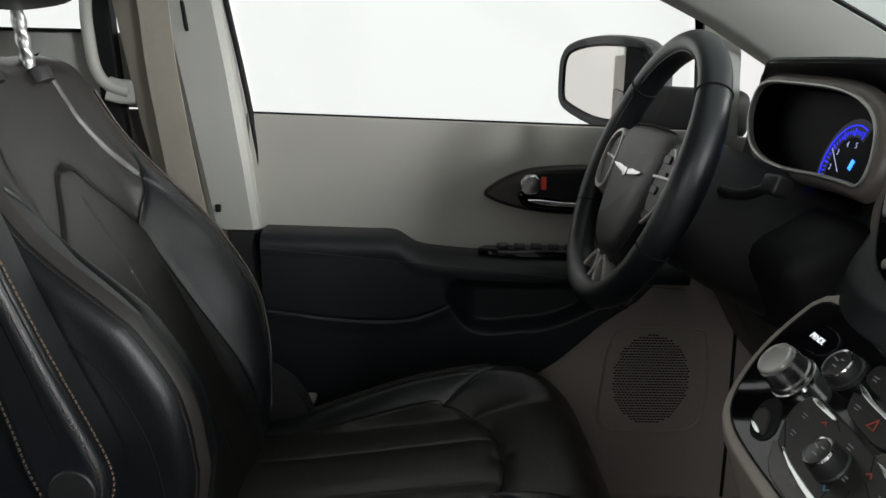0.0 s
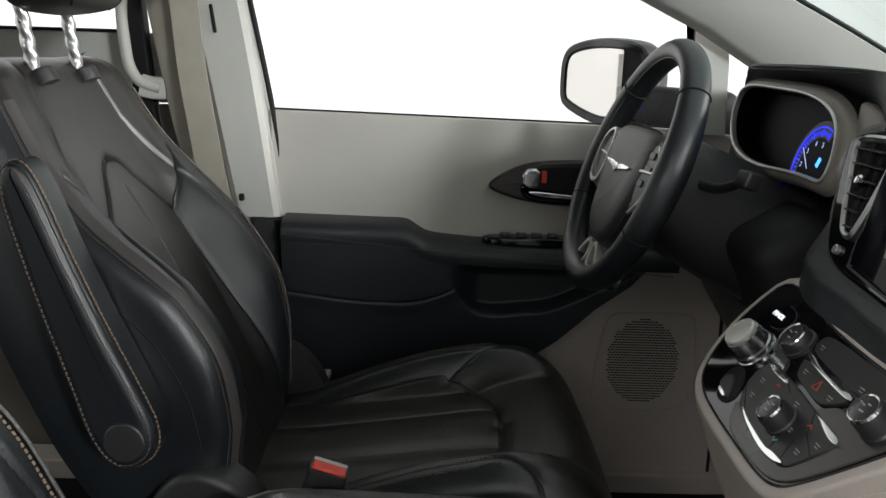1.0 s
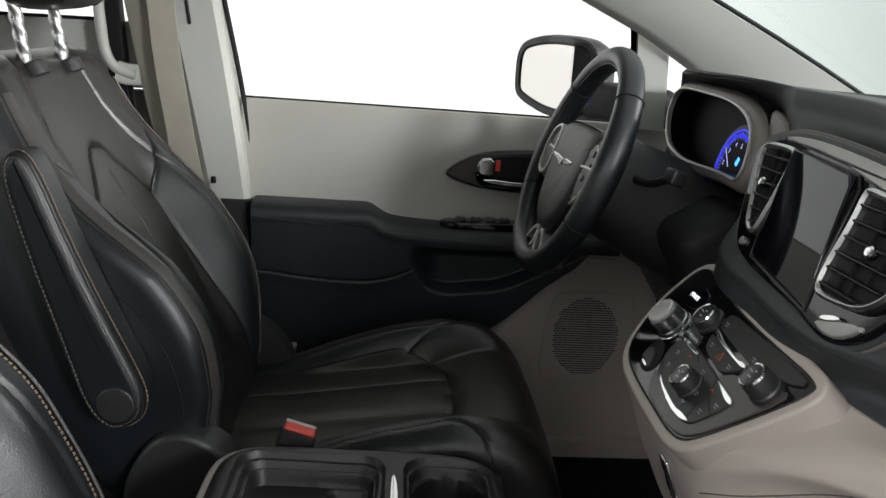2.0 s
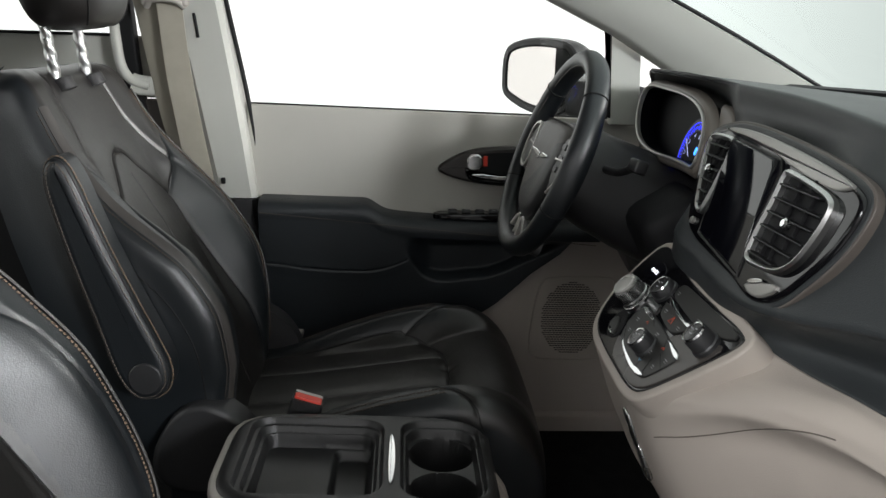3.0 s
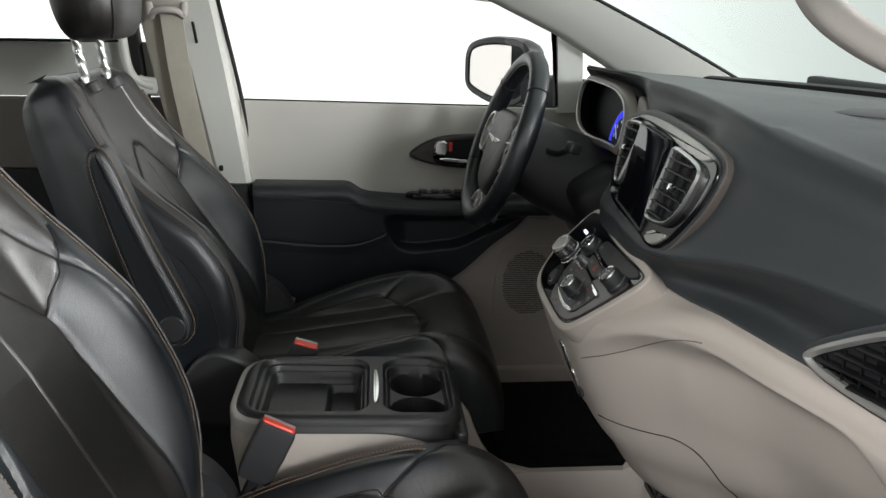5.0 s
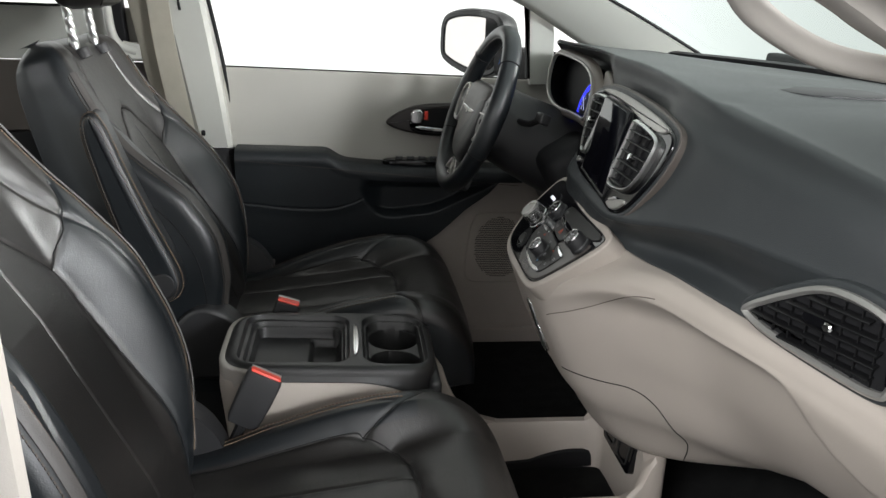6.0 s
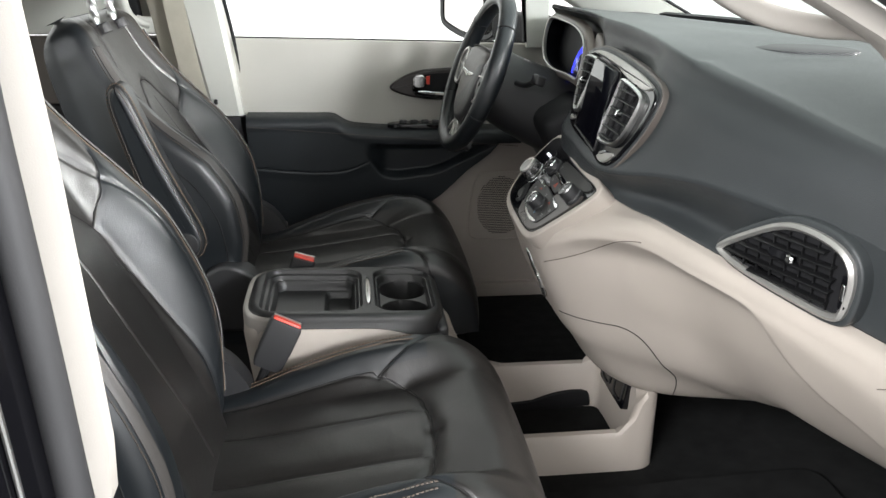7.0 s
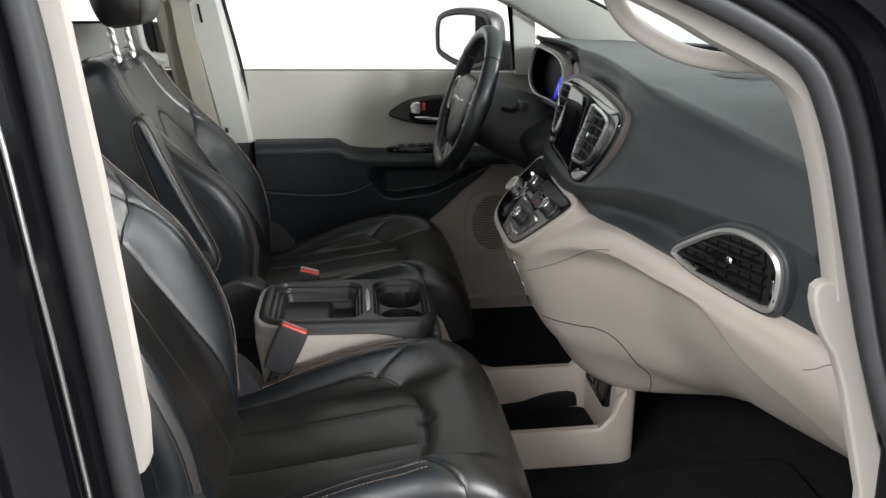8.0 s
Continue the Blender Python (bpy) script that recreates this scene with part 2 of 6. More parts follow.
def rrect(w, h, r, n=4):
    """Rounded rectangle outline, full sizes w and h."""
    out = []
    for cx, cy, a0 in ((w / 2 - r, h / 2 - r, 0), (-w / 2 + r, h / 2 - r, 90), (-w / 2 + r, -h / 2 + r, 180), (w / 2 - r, -h / 2 + r, 270)):
        for k in range(n + 1):
            a = radians(a0 + 90 * k / n)
            out.append((cx + r * math.cos(a), cy + r * math.sin(a)))
    return out


def tube(name, pts, r, mat, parent=None, label="", n=10, up=(0, 0, 1)):
    return sweep(name, pts, circle(r, n), mat, parent, label, up)


def inset(outline, d):
    p = [np.asarray(q, float) for q in outline]
    k = len(p)
    area = sum(p[i][0] * p[(i + 1) % k][1] - p[(i + 1) % k][0] * p[i][1] for i in range(k))
    sg = 1 if area > 0 else -1
    out = []
    for i in range(k):
        t = p[(i + 1) % k] - p[i - 1]
        t = t / (np.linalg.norm(t) + 1e-9)
        out.append(p[i] + sg * d * np.array([-t[1], t[0]]))
    return out


class Plane:
    """A flat frame in space: u to the passenger side, v up the face, n into the cabin."""

    def __init__(self, origin, u, v):
        self.o, self.u = np.asarray(origin, float), np.asarray(u, float)
        self.u /= np.linalg.norm(self.u)
        v = np.asarray(v, float) - self.u * np.dot(v, self.u)
        self.v = v / np.linalg.norm(v)
        self.n = np.cross(self.u, self.v)

    def at(self, u, v, w=0.0):
        return self.o + self.u * u + self.v * v + self.n * w

    def uv(self, p):
        d = np.asarray(p, float) - self.o
        return float(d @ self.u), float(d @ self.v)


def plate(name, pl, outline, top, depth, bevel, mat, parent=None, label=""):
    """A slab with rounded front edge; outline in the plane's u, v; its face at height top."""
    rings = [[pl.at(a, b, top - depth) for a, b in outline]]
    for f in (0.0, 0.3, 0.6, 0.85, 1.0):
        o = inset(outline, bevel * (1 - math.sqrt(max(0, 1 - f * f)))) if f else outline
        rings.append([pl.at(a, b, top - bevel * (1 - f)) for a, b in o])
    rings.append([pl.at(a, b, top) for a, b in inset(outline, bevel + 0.0004)])
    return loft(name, rings, mat, parent, label)


def frame_ring(name, pl, outline, width, top, depth, mat, parent=None, label="", bevel=0.002):
    """A closed rim that follows an outline."""
    o, i = outline, inset(outline, width)
    ob, ib = inset(outline, bevel), inset(outline, width - bevel)
    rings = [[pl.at(a, b, top - depth) for a, b in o], [pl.at(a, b, top - bevel) for a, b in o], [pl.at(a, b, top) for a, b in ob],
             [pl.at(a, b, top) for a, b in ib], [pl.at(a, b, top - bevel) for a, b in i], [pl.at(a, b, top - depth) for a, b in i]]
    n = len(outline)
    verts = [p for r in rings for p in r]
    return mesh_ob(name, verts, grid_faces(len(rings), n, wrap=True, wrap_rows=True), mat, parent, label)


def rbox(name, centre, size, r, mat, parent=None, label="", rot=None, seg=3):
    bm = bmesh.new()
    bmesh.ops.create_cube(bm, size=1)
    bmesh.ops.scale(bm, vec=size, verts=bm.verts)
    if r > 0:
        bmesh.ops.bevel(bm, geom=list(bm.edges), offset=min(r, min(size) * 0.49), segments=seg, affect="EDGES", profile=0.5)
    m = Matrix.Translation(centre)
    if rot is not None:
        m = m @ Euler([radians(a) for a in rot]).to_matrix().to_4x4()
    bmesh.ops.transform(bm, matrix=m, verts=bm.verts)
    return part(name, bm, mat, parent, label)


def dial(name, pl, u, v, w0, prof, mat, parent, label="", n=40, flutes=0, amp=0.0):
    """A turned knob on a plane: prof is a list of (radius, height)."""
    rings = []
    for r, h in prof:
        ring = []
        for k in range(n):
            a = 2 * math.pi * k / n
            rr = r * (1 + (amp * (1 if k % 2 else -1) if flutes else 0))
            ring.append(pl.at(u + rr * math.cos(a), v + rr * math.sin(a), w0 + h))
        rings.append(ring)
    return loft(name, rings, mat, parent, label)


def stitches(name, pts, normals, mat, parent, step=0.0065, length=0.0042, width=0.0009):
    """A row of thread stitches along a line on a surface."""
    pts = [np.asarray(p, float) for p in pts]
    seg = np.cumsum([0] + [np.linalg.norm(b - a) for a, b in zip(pts, pts[1:])])
    verts, faces = [], []
    s = 0.0
    P, N = np.array(pts), np.array(normals)
    while s + length < seg[-1]:
        a = np.array([np.interp(s, seg, P[:, k]) for k in range(3)])
        b = np.array([np.interp(s + length, seg, P[:, k]) for k in range(3)])
        nn = np.array([np.interp(s, seg, N[:, k]) for k in range(3)])
        nn /= np.linalg.norm(nn) + 1e-9
        t = (b - a) / (np.linalg.norm(b - a) + 1e-9)
        q = np.cross(nn, t) * width
        k = len(verts)
        verts += [a + q - nn * width, a - q - nn * width, b - q - nn * width, b + q - nn * width,
                  a + q * 0.7 + nn * width, a - q * 0.7 + nn * width, b - q * 0.7 + nn * width, b + q * 0.7 + nn * width]
        faces += [(k + 4, k + 5, k + 6, k + 7), (k, k + 1, k + 5, k + 4), (k + 1, k + 2, k + 6, k + 5), (k + 2, k + 3, k + 7, k + 6), (k + 3, k, k + 4, k + 7)]
        s += step
    return mesh_ob(name, verts, faces, mat, parent, smooth=False)


def near_line(W, H, line):
    """Distance of points (W, H) from a polyline."""
    d = np.full(np.shape(W), 9.0)
    for (a, b), (c, e) in zip(line, line[1:]):
        vx, vy = c - a, e - b
        t = np.clip(((W - a) * vx + (H - b) * vy) / (vx * vx + vy * vy + 1e-12), 0, 1)
        d = np.minimum(d, np.hypot(W - a - t * vx, H - b - t * vy))
    return d


# ---- studio ----
bm = bmesh.new()
bmesh.ops.create_circle(bm, cap_ends=True, segments=64, radius=40)
ground = part("ground", bm, FLOOR_WHITE, None)
tagged(ground, "grey painted studio floor under the van", "floor", kind="structure")
def curved_wall(a0, a1, mat, label):
    n = 30
    rows = [[(9 * math.cos(radians(a0 + (a1 - a0) * k / n)), 0.6 + 9 * math.sin(radians(a0 + (a1 - a0) * k / n)), z) for k in range(n + 1)] for z in (0.002, 1.0, 3.0, 6.0)]
    return tagged(loft("backdrop", rows, mat, closed=False), label, "backdrop", kind="structure")


curved_wall(20, 180, WALL_GLOW, "plain white curved studio wall that glows brightly by itself")
curved_wall(180, 380, WALL_SOFT, "plain white curved studio wall that glows softly by itself")
# unseen ceiling, added with a glow of its own to brighten the cabin
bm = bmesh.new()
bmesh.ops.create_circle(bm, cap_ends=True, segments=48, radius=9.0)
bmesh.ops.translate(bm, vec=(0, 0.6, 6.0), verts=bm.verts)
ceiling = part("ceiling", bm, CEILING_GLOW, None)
tagged(ceiling, "unseen plain white studio ceiling that glows softly by itself", "ceiling", kind="structure")

# ---- van shell ----
van = thing("minivan", "black minivan body with pale interior trim, its front passenger doorway open", "minivan")


def slab_xz(name, pts, y0, y1, mat, parent=None, label="", rounds=0, bevel=0.004):
    """A thick sheet with outline in x, z between two y; its rounded face looks to y0."""
    o = [(a, b) for a, b in pts]
    if rounds:
        o = chaikin(o, rounds)
    sg = 1 if y1 > y0 else -1
    rings = [[(a, y1, b) for a, b in o], [(a, y0 + sg * bevel, b) for a, b in o]]
    for f in (0.5, 0.85, 1.0):
        q = inset(o, bevel * (1 - math.sqrt(1 - f * f)))
        rings.append([(a, y0 + sg * bevel * (1 - f), b) for a, b in q])
    rings.append([(a, y0, b) for a, b in inset(o, bevel + 0.0005)])
    return loft(name, rings, mat, parent, label)


# floor pan and firewall
def floor_z(x, y):
    return 0.535 + 0.05 * np.clip((x - 0.55) / 0.5, 0, 1) ** 1.5 + 0.012 * np.exp(-((y - YC) / 0.3) ** 2)


xs, ys = np.linspace(-1.6, 1.12, 60), np.linspace(-0.16, 1.44, 40)
verts = [(x, y, float(floor_z(x, y))) for x in xs for y in ys]
mesh_ob("floor", verts, grid_faces(60, 40), CARPET, van, "black carpeted cabin floor")
# floor mats
for yc, x0, x1 in ((0.18, 0.28, 0.86), (1.04, 0.28, 0.86)):
    o = rrect(0.46, x1 - x0, 0.05)
    rings = []
    for d, w in ((0.0, 0.0), (0.0, 0.007), (0.003, 0.010)):
        rings.append([(x0 + (x1 - x0) / 2 + b, yc + a, float(floor_z(x0 + (x1 - x0) / 2 + b, yc + a)) + 0.004 + w) for a, b in inset(o, d)])
    tagged(loft("floor_mat", rings, CARPET), "black carpet mat lying on the cabin floor", "floor mat", "floor mats")
slab_xz("side_sill_inner", [(-1.6, 0.40), (1.1, 0.40), (1.1, 0.575), (-1.6, 0.575)], 1.375, 1.44, BEIGE, van, "beige sill trim")
slab_xz("side_sill_passenger", [(-0.26, 0.36), (0.75, 0.36), (0.75, 0.56), (-0.26, 0.56)], -0.30, -0.15, PLASTIC, van, "black sill trim")
rbox("firewall", (1.16, YC, 0.85), (0.04, 1.68, 1.0), 0.01, DARK, van)
rbox("rear_wall", (-1.62, YC, 0.78), (0.04, 1.8, 0.66), 0.01, CARPET, van)
# unseen rear window, added so studio light reaches the back of the cabin
rear_pane = rbox("rear_window_pane", (-1.62, YC, 1.42), (0.005, 1.62, 0.62), 0.001, GLASS_CLEAR, van, "unseen clear rear window, added to let light in")
rear_pane.visible_shadow = False
slab_xz("front_side_panel", [(0.60, 0.4), (1.15, 0.4), (1.15, 1.26), (0.60, 1.26)], 1.44, 1.47, DARK, van)
slab_xz("front_side_panel", [(0.63, 0.4), (1.15, 0.4), (1.15, 1.26), (0.66, 1.20), (0.60, 1.0)], -0.19, -0.21, DARK, van)
# roof lining and roof skin
rbox("headliner", (-0.75, YC, 1.73), (1.9, 1.56, 0.03), 0.01, PILLAR, van, "pale grey roof lining")
rbox("roof_skin", (-0.75, YC, 1.77), (1.95, 1.64, 0.03), 0.012, PAINT, van)
# hood
rings = []
for x, z in ((1.12, 1.20), (1.5, 1.13), (1.9, 1.02), (2.2, 0.85)):
    rings.append([(x, y, z + 0.05 * (1 - ((y - YC) / 0.85) ** 2)) for y in np.linspace(YC - 0.85, YC + 0.85, 16)] + [(x, y, z - 0.4) for y in np.linspace(YC + 0.85, YC - 0.85, 6)])
loft("hood", rings, PAINT, van, "gloss black engine hood")

# rear corner posts and the wheels that carry the van
for y in (YC - 0.82, YC + 0.82):
    rbox("rear_corner_post", (-1.60, y, 1.43), (0.09, 0.10, 0.68), 0.02, PAINT, van)


def turned_y(name, x, y, side, prof, mat, parent, n=40):
    """A turned part about an axle along y: prof is a list of (radius, outward offset)."""
    return loft(name, [[(x + r * math.cos(2 * math.pi * k / n), y + side * w, 0.345 + r * math.sin(2 * math.pi * k / n)) for k in range(n)] for r, w in prof], mat, parent)


for x in (1.62, -1.30):
    for y, side in ((YC - 0.86, -1), (YC + 0.86, 1)):
        tyre = turned_y("wheel", x, y, side, [(0.20, -0.20), (0.31, -0.21), (0.342, -0.17), (0.343, -0.03), (0.31, 0.01), (0.225, 0.005)], RUBBER, van)
        turned_y("wheel_rim", x, y, side, [(0.03, -0.02), (0.05, 0.0), (0.13, -0.006), (0.205, 0.002), (0.226, 0.006), (0.226, -0.10)], DULL_SILVER, tyre)

# windshield
rings = []
for k in range(13):
    y = YC + (k - 6) / 6 * 0.76
    c = 1 - ((y - YC) / 0.76) ** 2
    rings.append([(0.925 + 0.095 * c, y, 1.338 + 0.012 * c), (0.555 + 0.085 * c, y, 1.53), (0.19 + 0.03 * c, y, 1.70)])
ws = loft("windshield", rings, GLASS_TINT, van, "green-tinted windshield", closed=False)
ws.visible_shadow = False
# black band at the bottom of the windshield
rings = []
for k in range(25):
    y = YC + (k - 12) / 12 * 0.765
    c = 1 - ((y - YC) / 0.765) ** 2
    x = 0.795 + 0.21 * c
    rings.append([(x + dx, y, 1.341 + 0.004 * c + dz) for dx, dz in ((0.035, -0.02), (-0.004, -0.008), (-0.014, 0.010), (0.0, 0.014), (0.04, -0.006))])
loft("cowl_seal", rings, RUBBER, van, "black cowl strip")

# driver windshield pillar trim
def pillar_slab(rear, front, name, mat):
    rings = []
    for (x0, z0), (x1, z1), yo in zip(rear, front, np.linspace(0.0, 0.06, len(rear))):
        y0, y1 = 1.375 - yo, 1.335 - yo
        rings.append([(x0, y0 + 0.05, z0 - 0.004), (x0, y0 + 0.006, z0), (x0 + 0.012, y0 - 0.004, z0 + 0.002), ((x0 + x1) / 2, (y0 + y1) / 2 - 0.012, (z0 + z1) / 2 + 0.004),
                      (x1 - 0.012, y1 - 0.003, z1 + 0.001), (x1, y1 + 0.006, z1), (x1, y1 + 0.05, z1 + 0.004)])
    return loft(name, rings, mat, van, "pale grey windshield pillar trim")


rear = [(0.72, 1.285), (0.62, 1.355), (0.545, 1.398), (0.46, 1.447), (0.34, 1.502), (0.15, 1.588), (0.0, 1.655)]
front = [(0.99, 1.285), (0.885, 1.350), (0.79, 1.398), (0.69, 1.447), (0.572, 1.502), (0.36, 1.600), (0.18, 1.675)]
pillar_slab(rear, front, "windshield_pillar_trim", PILLAR)
tube("windshield_edge", [(x + 0.004, 1.335 - yo, z + 0.002) for (x, z), yo in zip(front, np.linspace(0.0, 0.06, 7))], 0.0042, DARK, van, "thin black windshield edge", 8)

# quarter-glass post between the door window and the windshield pillar
slab_xz("mirror_sail_panel", [(0.445, 1.53), (0.475, 1.255), (0.538, 1.255), (0.531, 1.40), (0.50, 1.53)], 1.405, 1.43, PILLAR, van, "pale grey corner trim", 0)
slab_xz("window_frame", [(0.30, 1.54), (0.44, 1.475), (0.455, 1.455), (0.466, 1.27), (0.474, 1.27), (0.463, 1.46), (0.447, 1.482), (0.30, 1.553)], 1.402, 1.43, DARK, van, "thin black window edge")
loft("window_header", [[(x, 1.40 + a, 1.515 + 0.09 * (0.36 - x) + b) for a, b in ((0, 0), (0.05, 0), (0.05, 0.12), (0, 0.12))] for x in (-0.37, 0.0, 0.20, 0.33)], PILLAR, van, "pale roof side trim")

# driver side middle pillar
rings = []
for z, x0, x1 in ((0.52, -0.345, -0.245), (0.80, -0.340, -0.258), (1.078, -0.350, -0.290)):
    rings.append([(x0, 1.46, z), (x0, 1.40, z), (x0 + 0.01, 1.388, z), (x1 - 0.012, 1.388, z), (x1, 1.40, z), (x1, 1.46, z)])
loft("pillar_base_trim", rings, PLASTIC, van, "black lower pillar trim")
rings = []
for z, x0, x1 in ((1.080, -0.352, -0.291), (1.20, -0.375, -0.307), (1.35, -0.403, -0.329), (1.50, -0.432, -0.354), (1.72, -0.47, -0.385)):
    x0 -= 0.026
    rings.append([(x0, 1.47, z), (x0, 1.41, z), (x0 + 0.012, 1.396, z), (x1 - 0.012, 1.393, z), (x1 - 0.002, 1.402, z), (x1, 1.47, z)])
loft("pillar_trim", rings, PILLAR, van, "pale grey middle pillar trim")
rings = []
for z, x0, x1 in ((0.52, -0.42, -0.335), (1.08, -0.46, -0.34), (1.25, -0.50, -0.37), (1.50, -0.545, -0.42), (1.72, -0.57, -0.46)):
    rings.append([(x0, 1.49, z), (x0, 1.435, z), (x0 + 0.012, 1.425, z), (x1, 1.412, z), (x1, 1.49, z)])
loft("pillar_rear_trim", rings, PILLAR_BACK, van, "tan rear half of the pillar")
# door seal beside the pillar
tube("door_seal", catmull([(-0.276, 1.432, 0.60), (-0.280, 1.43, 0.95), (-0.288, 1.43, 1.09), (-0.309, 1.433, 1.277), (-0.352, 1.425, 1.51), (-0.38, 1.41, 1.68)], 6), 0.005, DARK, van, "black rubber door seal", 8)

# sliding door on the far side
slide = thing("sliding_door", "closed rear sliding door with pale upper trim and a clear window", "door")
slab_xz("upper_trim", [(-1.6, 1.282), (-0.48, 1.282), (-0.49, 1.414), (-1.6, 1.418)], 1.497, 1.53, PILLAR, slide, "pale greenish-grey trim", 0)
slab_xz("belt_trim", [(-1.6, 1.10), (-0.47, 1.10), (-0.48, 1.278), (-1.6, 1.278)], 1.490, 1.53, TAUPE_DEEP, slide, "dark taupe trim", 0)
slab_xz("middle_trim", [(-1.6, 0.80), (-0.56, 0.80), (-0.575, 1.10), (-1.6, 1.10)], 1.47, 1.53, DARK, slide)
# dark taupe here puts the shade behind the seat into the colour
slab_xz("lower_trim", [(-1.6, 0.50), (-0.50, 0.50), (-0.55, 0.80), (-1.6, 0.80)], 1.455, 1.53, TAUPE_DEEP, slide)
slab_xz("door_edge_strip", [(-0.585, 1.30), (-0.545, 1.10), (-0.525, 1.10), (-0.548, 1.30), (-0.578, 1.70), (-0.60, 1.70)], 1.47, 1.50, DARK, slide, "black door edge")
slab_xz("window_sill_strip", [(-1.6, 1.415), (-0.585, 1.413), (-0.585, 1.419), (-1.6, 1.422)], 1.484, 1.50, DARK, slide)
g = slab_xz("window_pane", [(-1.6, 1.41), (-0.59, 1.41), (-0.60, 1.72), (-1.6, 1.72)], 1.515, 1.519, GLASS_CLEAR, slide)
g.visible_shadow = False
# grab handle on the pillar
handle = thing("grab_handle", "pale grey moulded grab handle fixed behind the middle pillar", "handle")
tube("grip", catmull([(-0.575, 1.44, 1.56), (-0.583, 1.432, 1.46), (-0.580, 1.43, 1.40), (-0.573, 1.43, 1.352), (-0.555, 1.43, 1.325), (-0.520, 1.435, 1.312)], 8), 0.0105, PILLAR, handle, "", 12)
sweep("mount", catmull([(-0.555, 1.432, 1.318), (-0.535, 1.436, 1.313), (-0.512, 1.442, 1.312)], 5), rrect(0.016, 0.042, 0.006), PILLAR, handle)

# near-side sliding door, behind the open doorway
near = thing("near_sliding_door", "closed black sliding door behind the open front doorway", "door")
slab_xz("inner_trim", [(-1.6, 0.50), (-0.40, 0.50), (-0.44, 1.40), (-1.6, 1.40)], -0.19, -0.24, BEIGE, near)
slab_xz("outer_skin", [(-1.6, 0.35), (-0.535, 0.35), (-0.545, 1.38), (-1.6, 1.38)], -0.37, -0.33, PAINT, near)
slab_xz("window_pane", [(-1.6, 1.38), (-0.54, 1.38), (-0.58, 1.72), (-1.6, 1.72)], -0.26, -0.255, GLASS_DARK, near)

# seat belt
belt = thing("seat_belt", "tan webbing seat belt hanging from a beige guide on the pillar", "seat belt")
line = catmull([(-0.458, 1.375, 1.50), (-0.452, 1.378, 1.47), (-0.440, 1.372, 1.35), (-0.415, 1.362, 1.20), (-0.392, 1.352, 1.08), (-0.37, 1.345, 0.92), (-0.35, 1.34, 0.75)], 8)
rings = []
for k, p in enumerate(line):
    t = line[min(k + 1, len(line) - 1)] - line[max(k - 1, 0)]
    s = np.array((1.0, -0.12, 0.25))
    s /= np.linalg.norm(s)
    n = np.array((0.12, 1.0, 0.05))
    wv = 0.0265
    rings.append([p + s * a + n * b for a, b in ((-wv, -0.0008), (0, -0.0014), (wv, -0.0008), (wv, 0.0008), (0, 0.0004), (-wv, 0.0008))])
loft("webbing", rings, BELT, belt)
tube("guide_bar", catmull([(-0.497, 1.375, 1.475), (-0.485, 1.362, 1.487), (-0.46, 1.358, 1.49), (-0.435, 1.362, 1.487), (-0.423, 1.375, 1.475)], 6), 0.0075, CREAM, belt, "beige belt guide", 10)
rbox("guide_cover", (-0.46, 1.385, 1.525), (0.085, 0.03, 0.06), 0.012, CREAM, belt)
for x in (-0.499, -0.421):
    rbox("guide_lug", (x, 1.374, 1.492), (0.016, 0.022, 0.034), 0.007, CREAM, belt)
rbox("slider_slot", (-0.405, 1.3935, 1.44), (0.006, 0.006, 0.05), 0.002, DARK, van, rot=(0, -8, 0))
rbox("trim_clip", (-0.362, 1.39, 1.118), (0.010, 0.008, 0.014), 0.003, DARK, van)

# ---- passenger doorway ----
def path_y(pts, y):
    return [(a, y, b) for a, b in pts]


# middle pillar by the passenger: inner trim edge, rubber seal, painted outside
rings = []
for z, x, f in ((1.72, -0.300, .022), (1.51, -0.268, .0215), (1.345, -0.255, .0205), (1.20, -0.246, .0180), (1.10, -0.2385, .0145), (1.05, -0.236, .009), (1.036, -0.235, .002)):
    rings.append([(x - 0.01, -0.215, z), (x + f, -0.203, z), (x + f + 0.002, -0.190, z), (x - 0.03, -0.155, z), (x - 0.05, -0.16, z), (x - 0.05, -0.215, z)])
loft("passenger_pillar_trim", rings, CREAM, van, "cream pillar trim edge")
tube("passenger_pillar_seal", catmull([(-0.30, -0.245, 1.72), (-0.266, -0.245, 1.515), (-0.256, -0.245, 1.36), (-0.247, -0.245, 1.20), (-0.240, -0.245, 1.05), (-0.232, -0.243, 0.90), (-0.225, -0.24, 0.60)], 8), 0.0145, RUBBER, van, "grey rubber door seal", 14)
prof = [(0.0, -0.25), (-0.012, -0.285), (-0.020, -0.305), (-0.034, -0.312), (-0.046, -0.322), (-0.058, -0.345), (-0.075, -0.350), (-0.088, -0.352), (-0.092, -0.362), (-0.13, -0.372), (-0.30, -0.38), (-0.30, -0.25)]
rings = []
for z, x in ((0.42, -0.215), (0.60, -0.222), (0.90, -0.232), (1.05, -0.240), (1.20, -0.248), (1.36, -0.257), (1.515, -0.268), (1.74, -0.302)):
    rings.append([(x - 0.008 + a, b + (0.05 if z > 1.6 else 0), z) for a, b in prof])
loft("passenger_pillar_panel", rings, PAINT, van, "gloss black pillar panel")
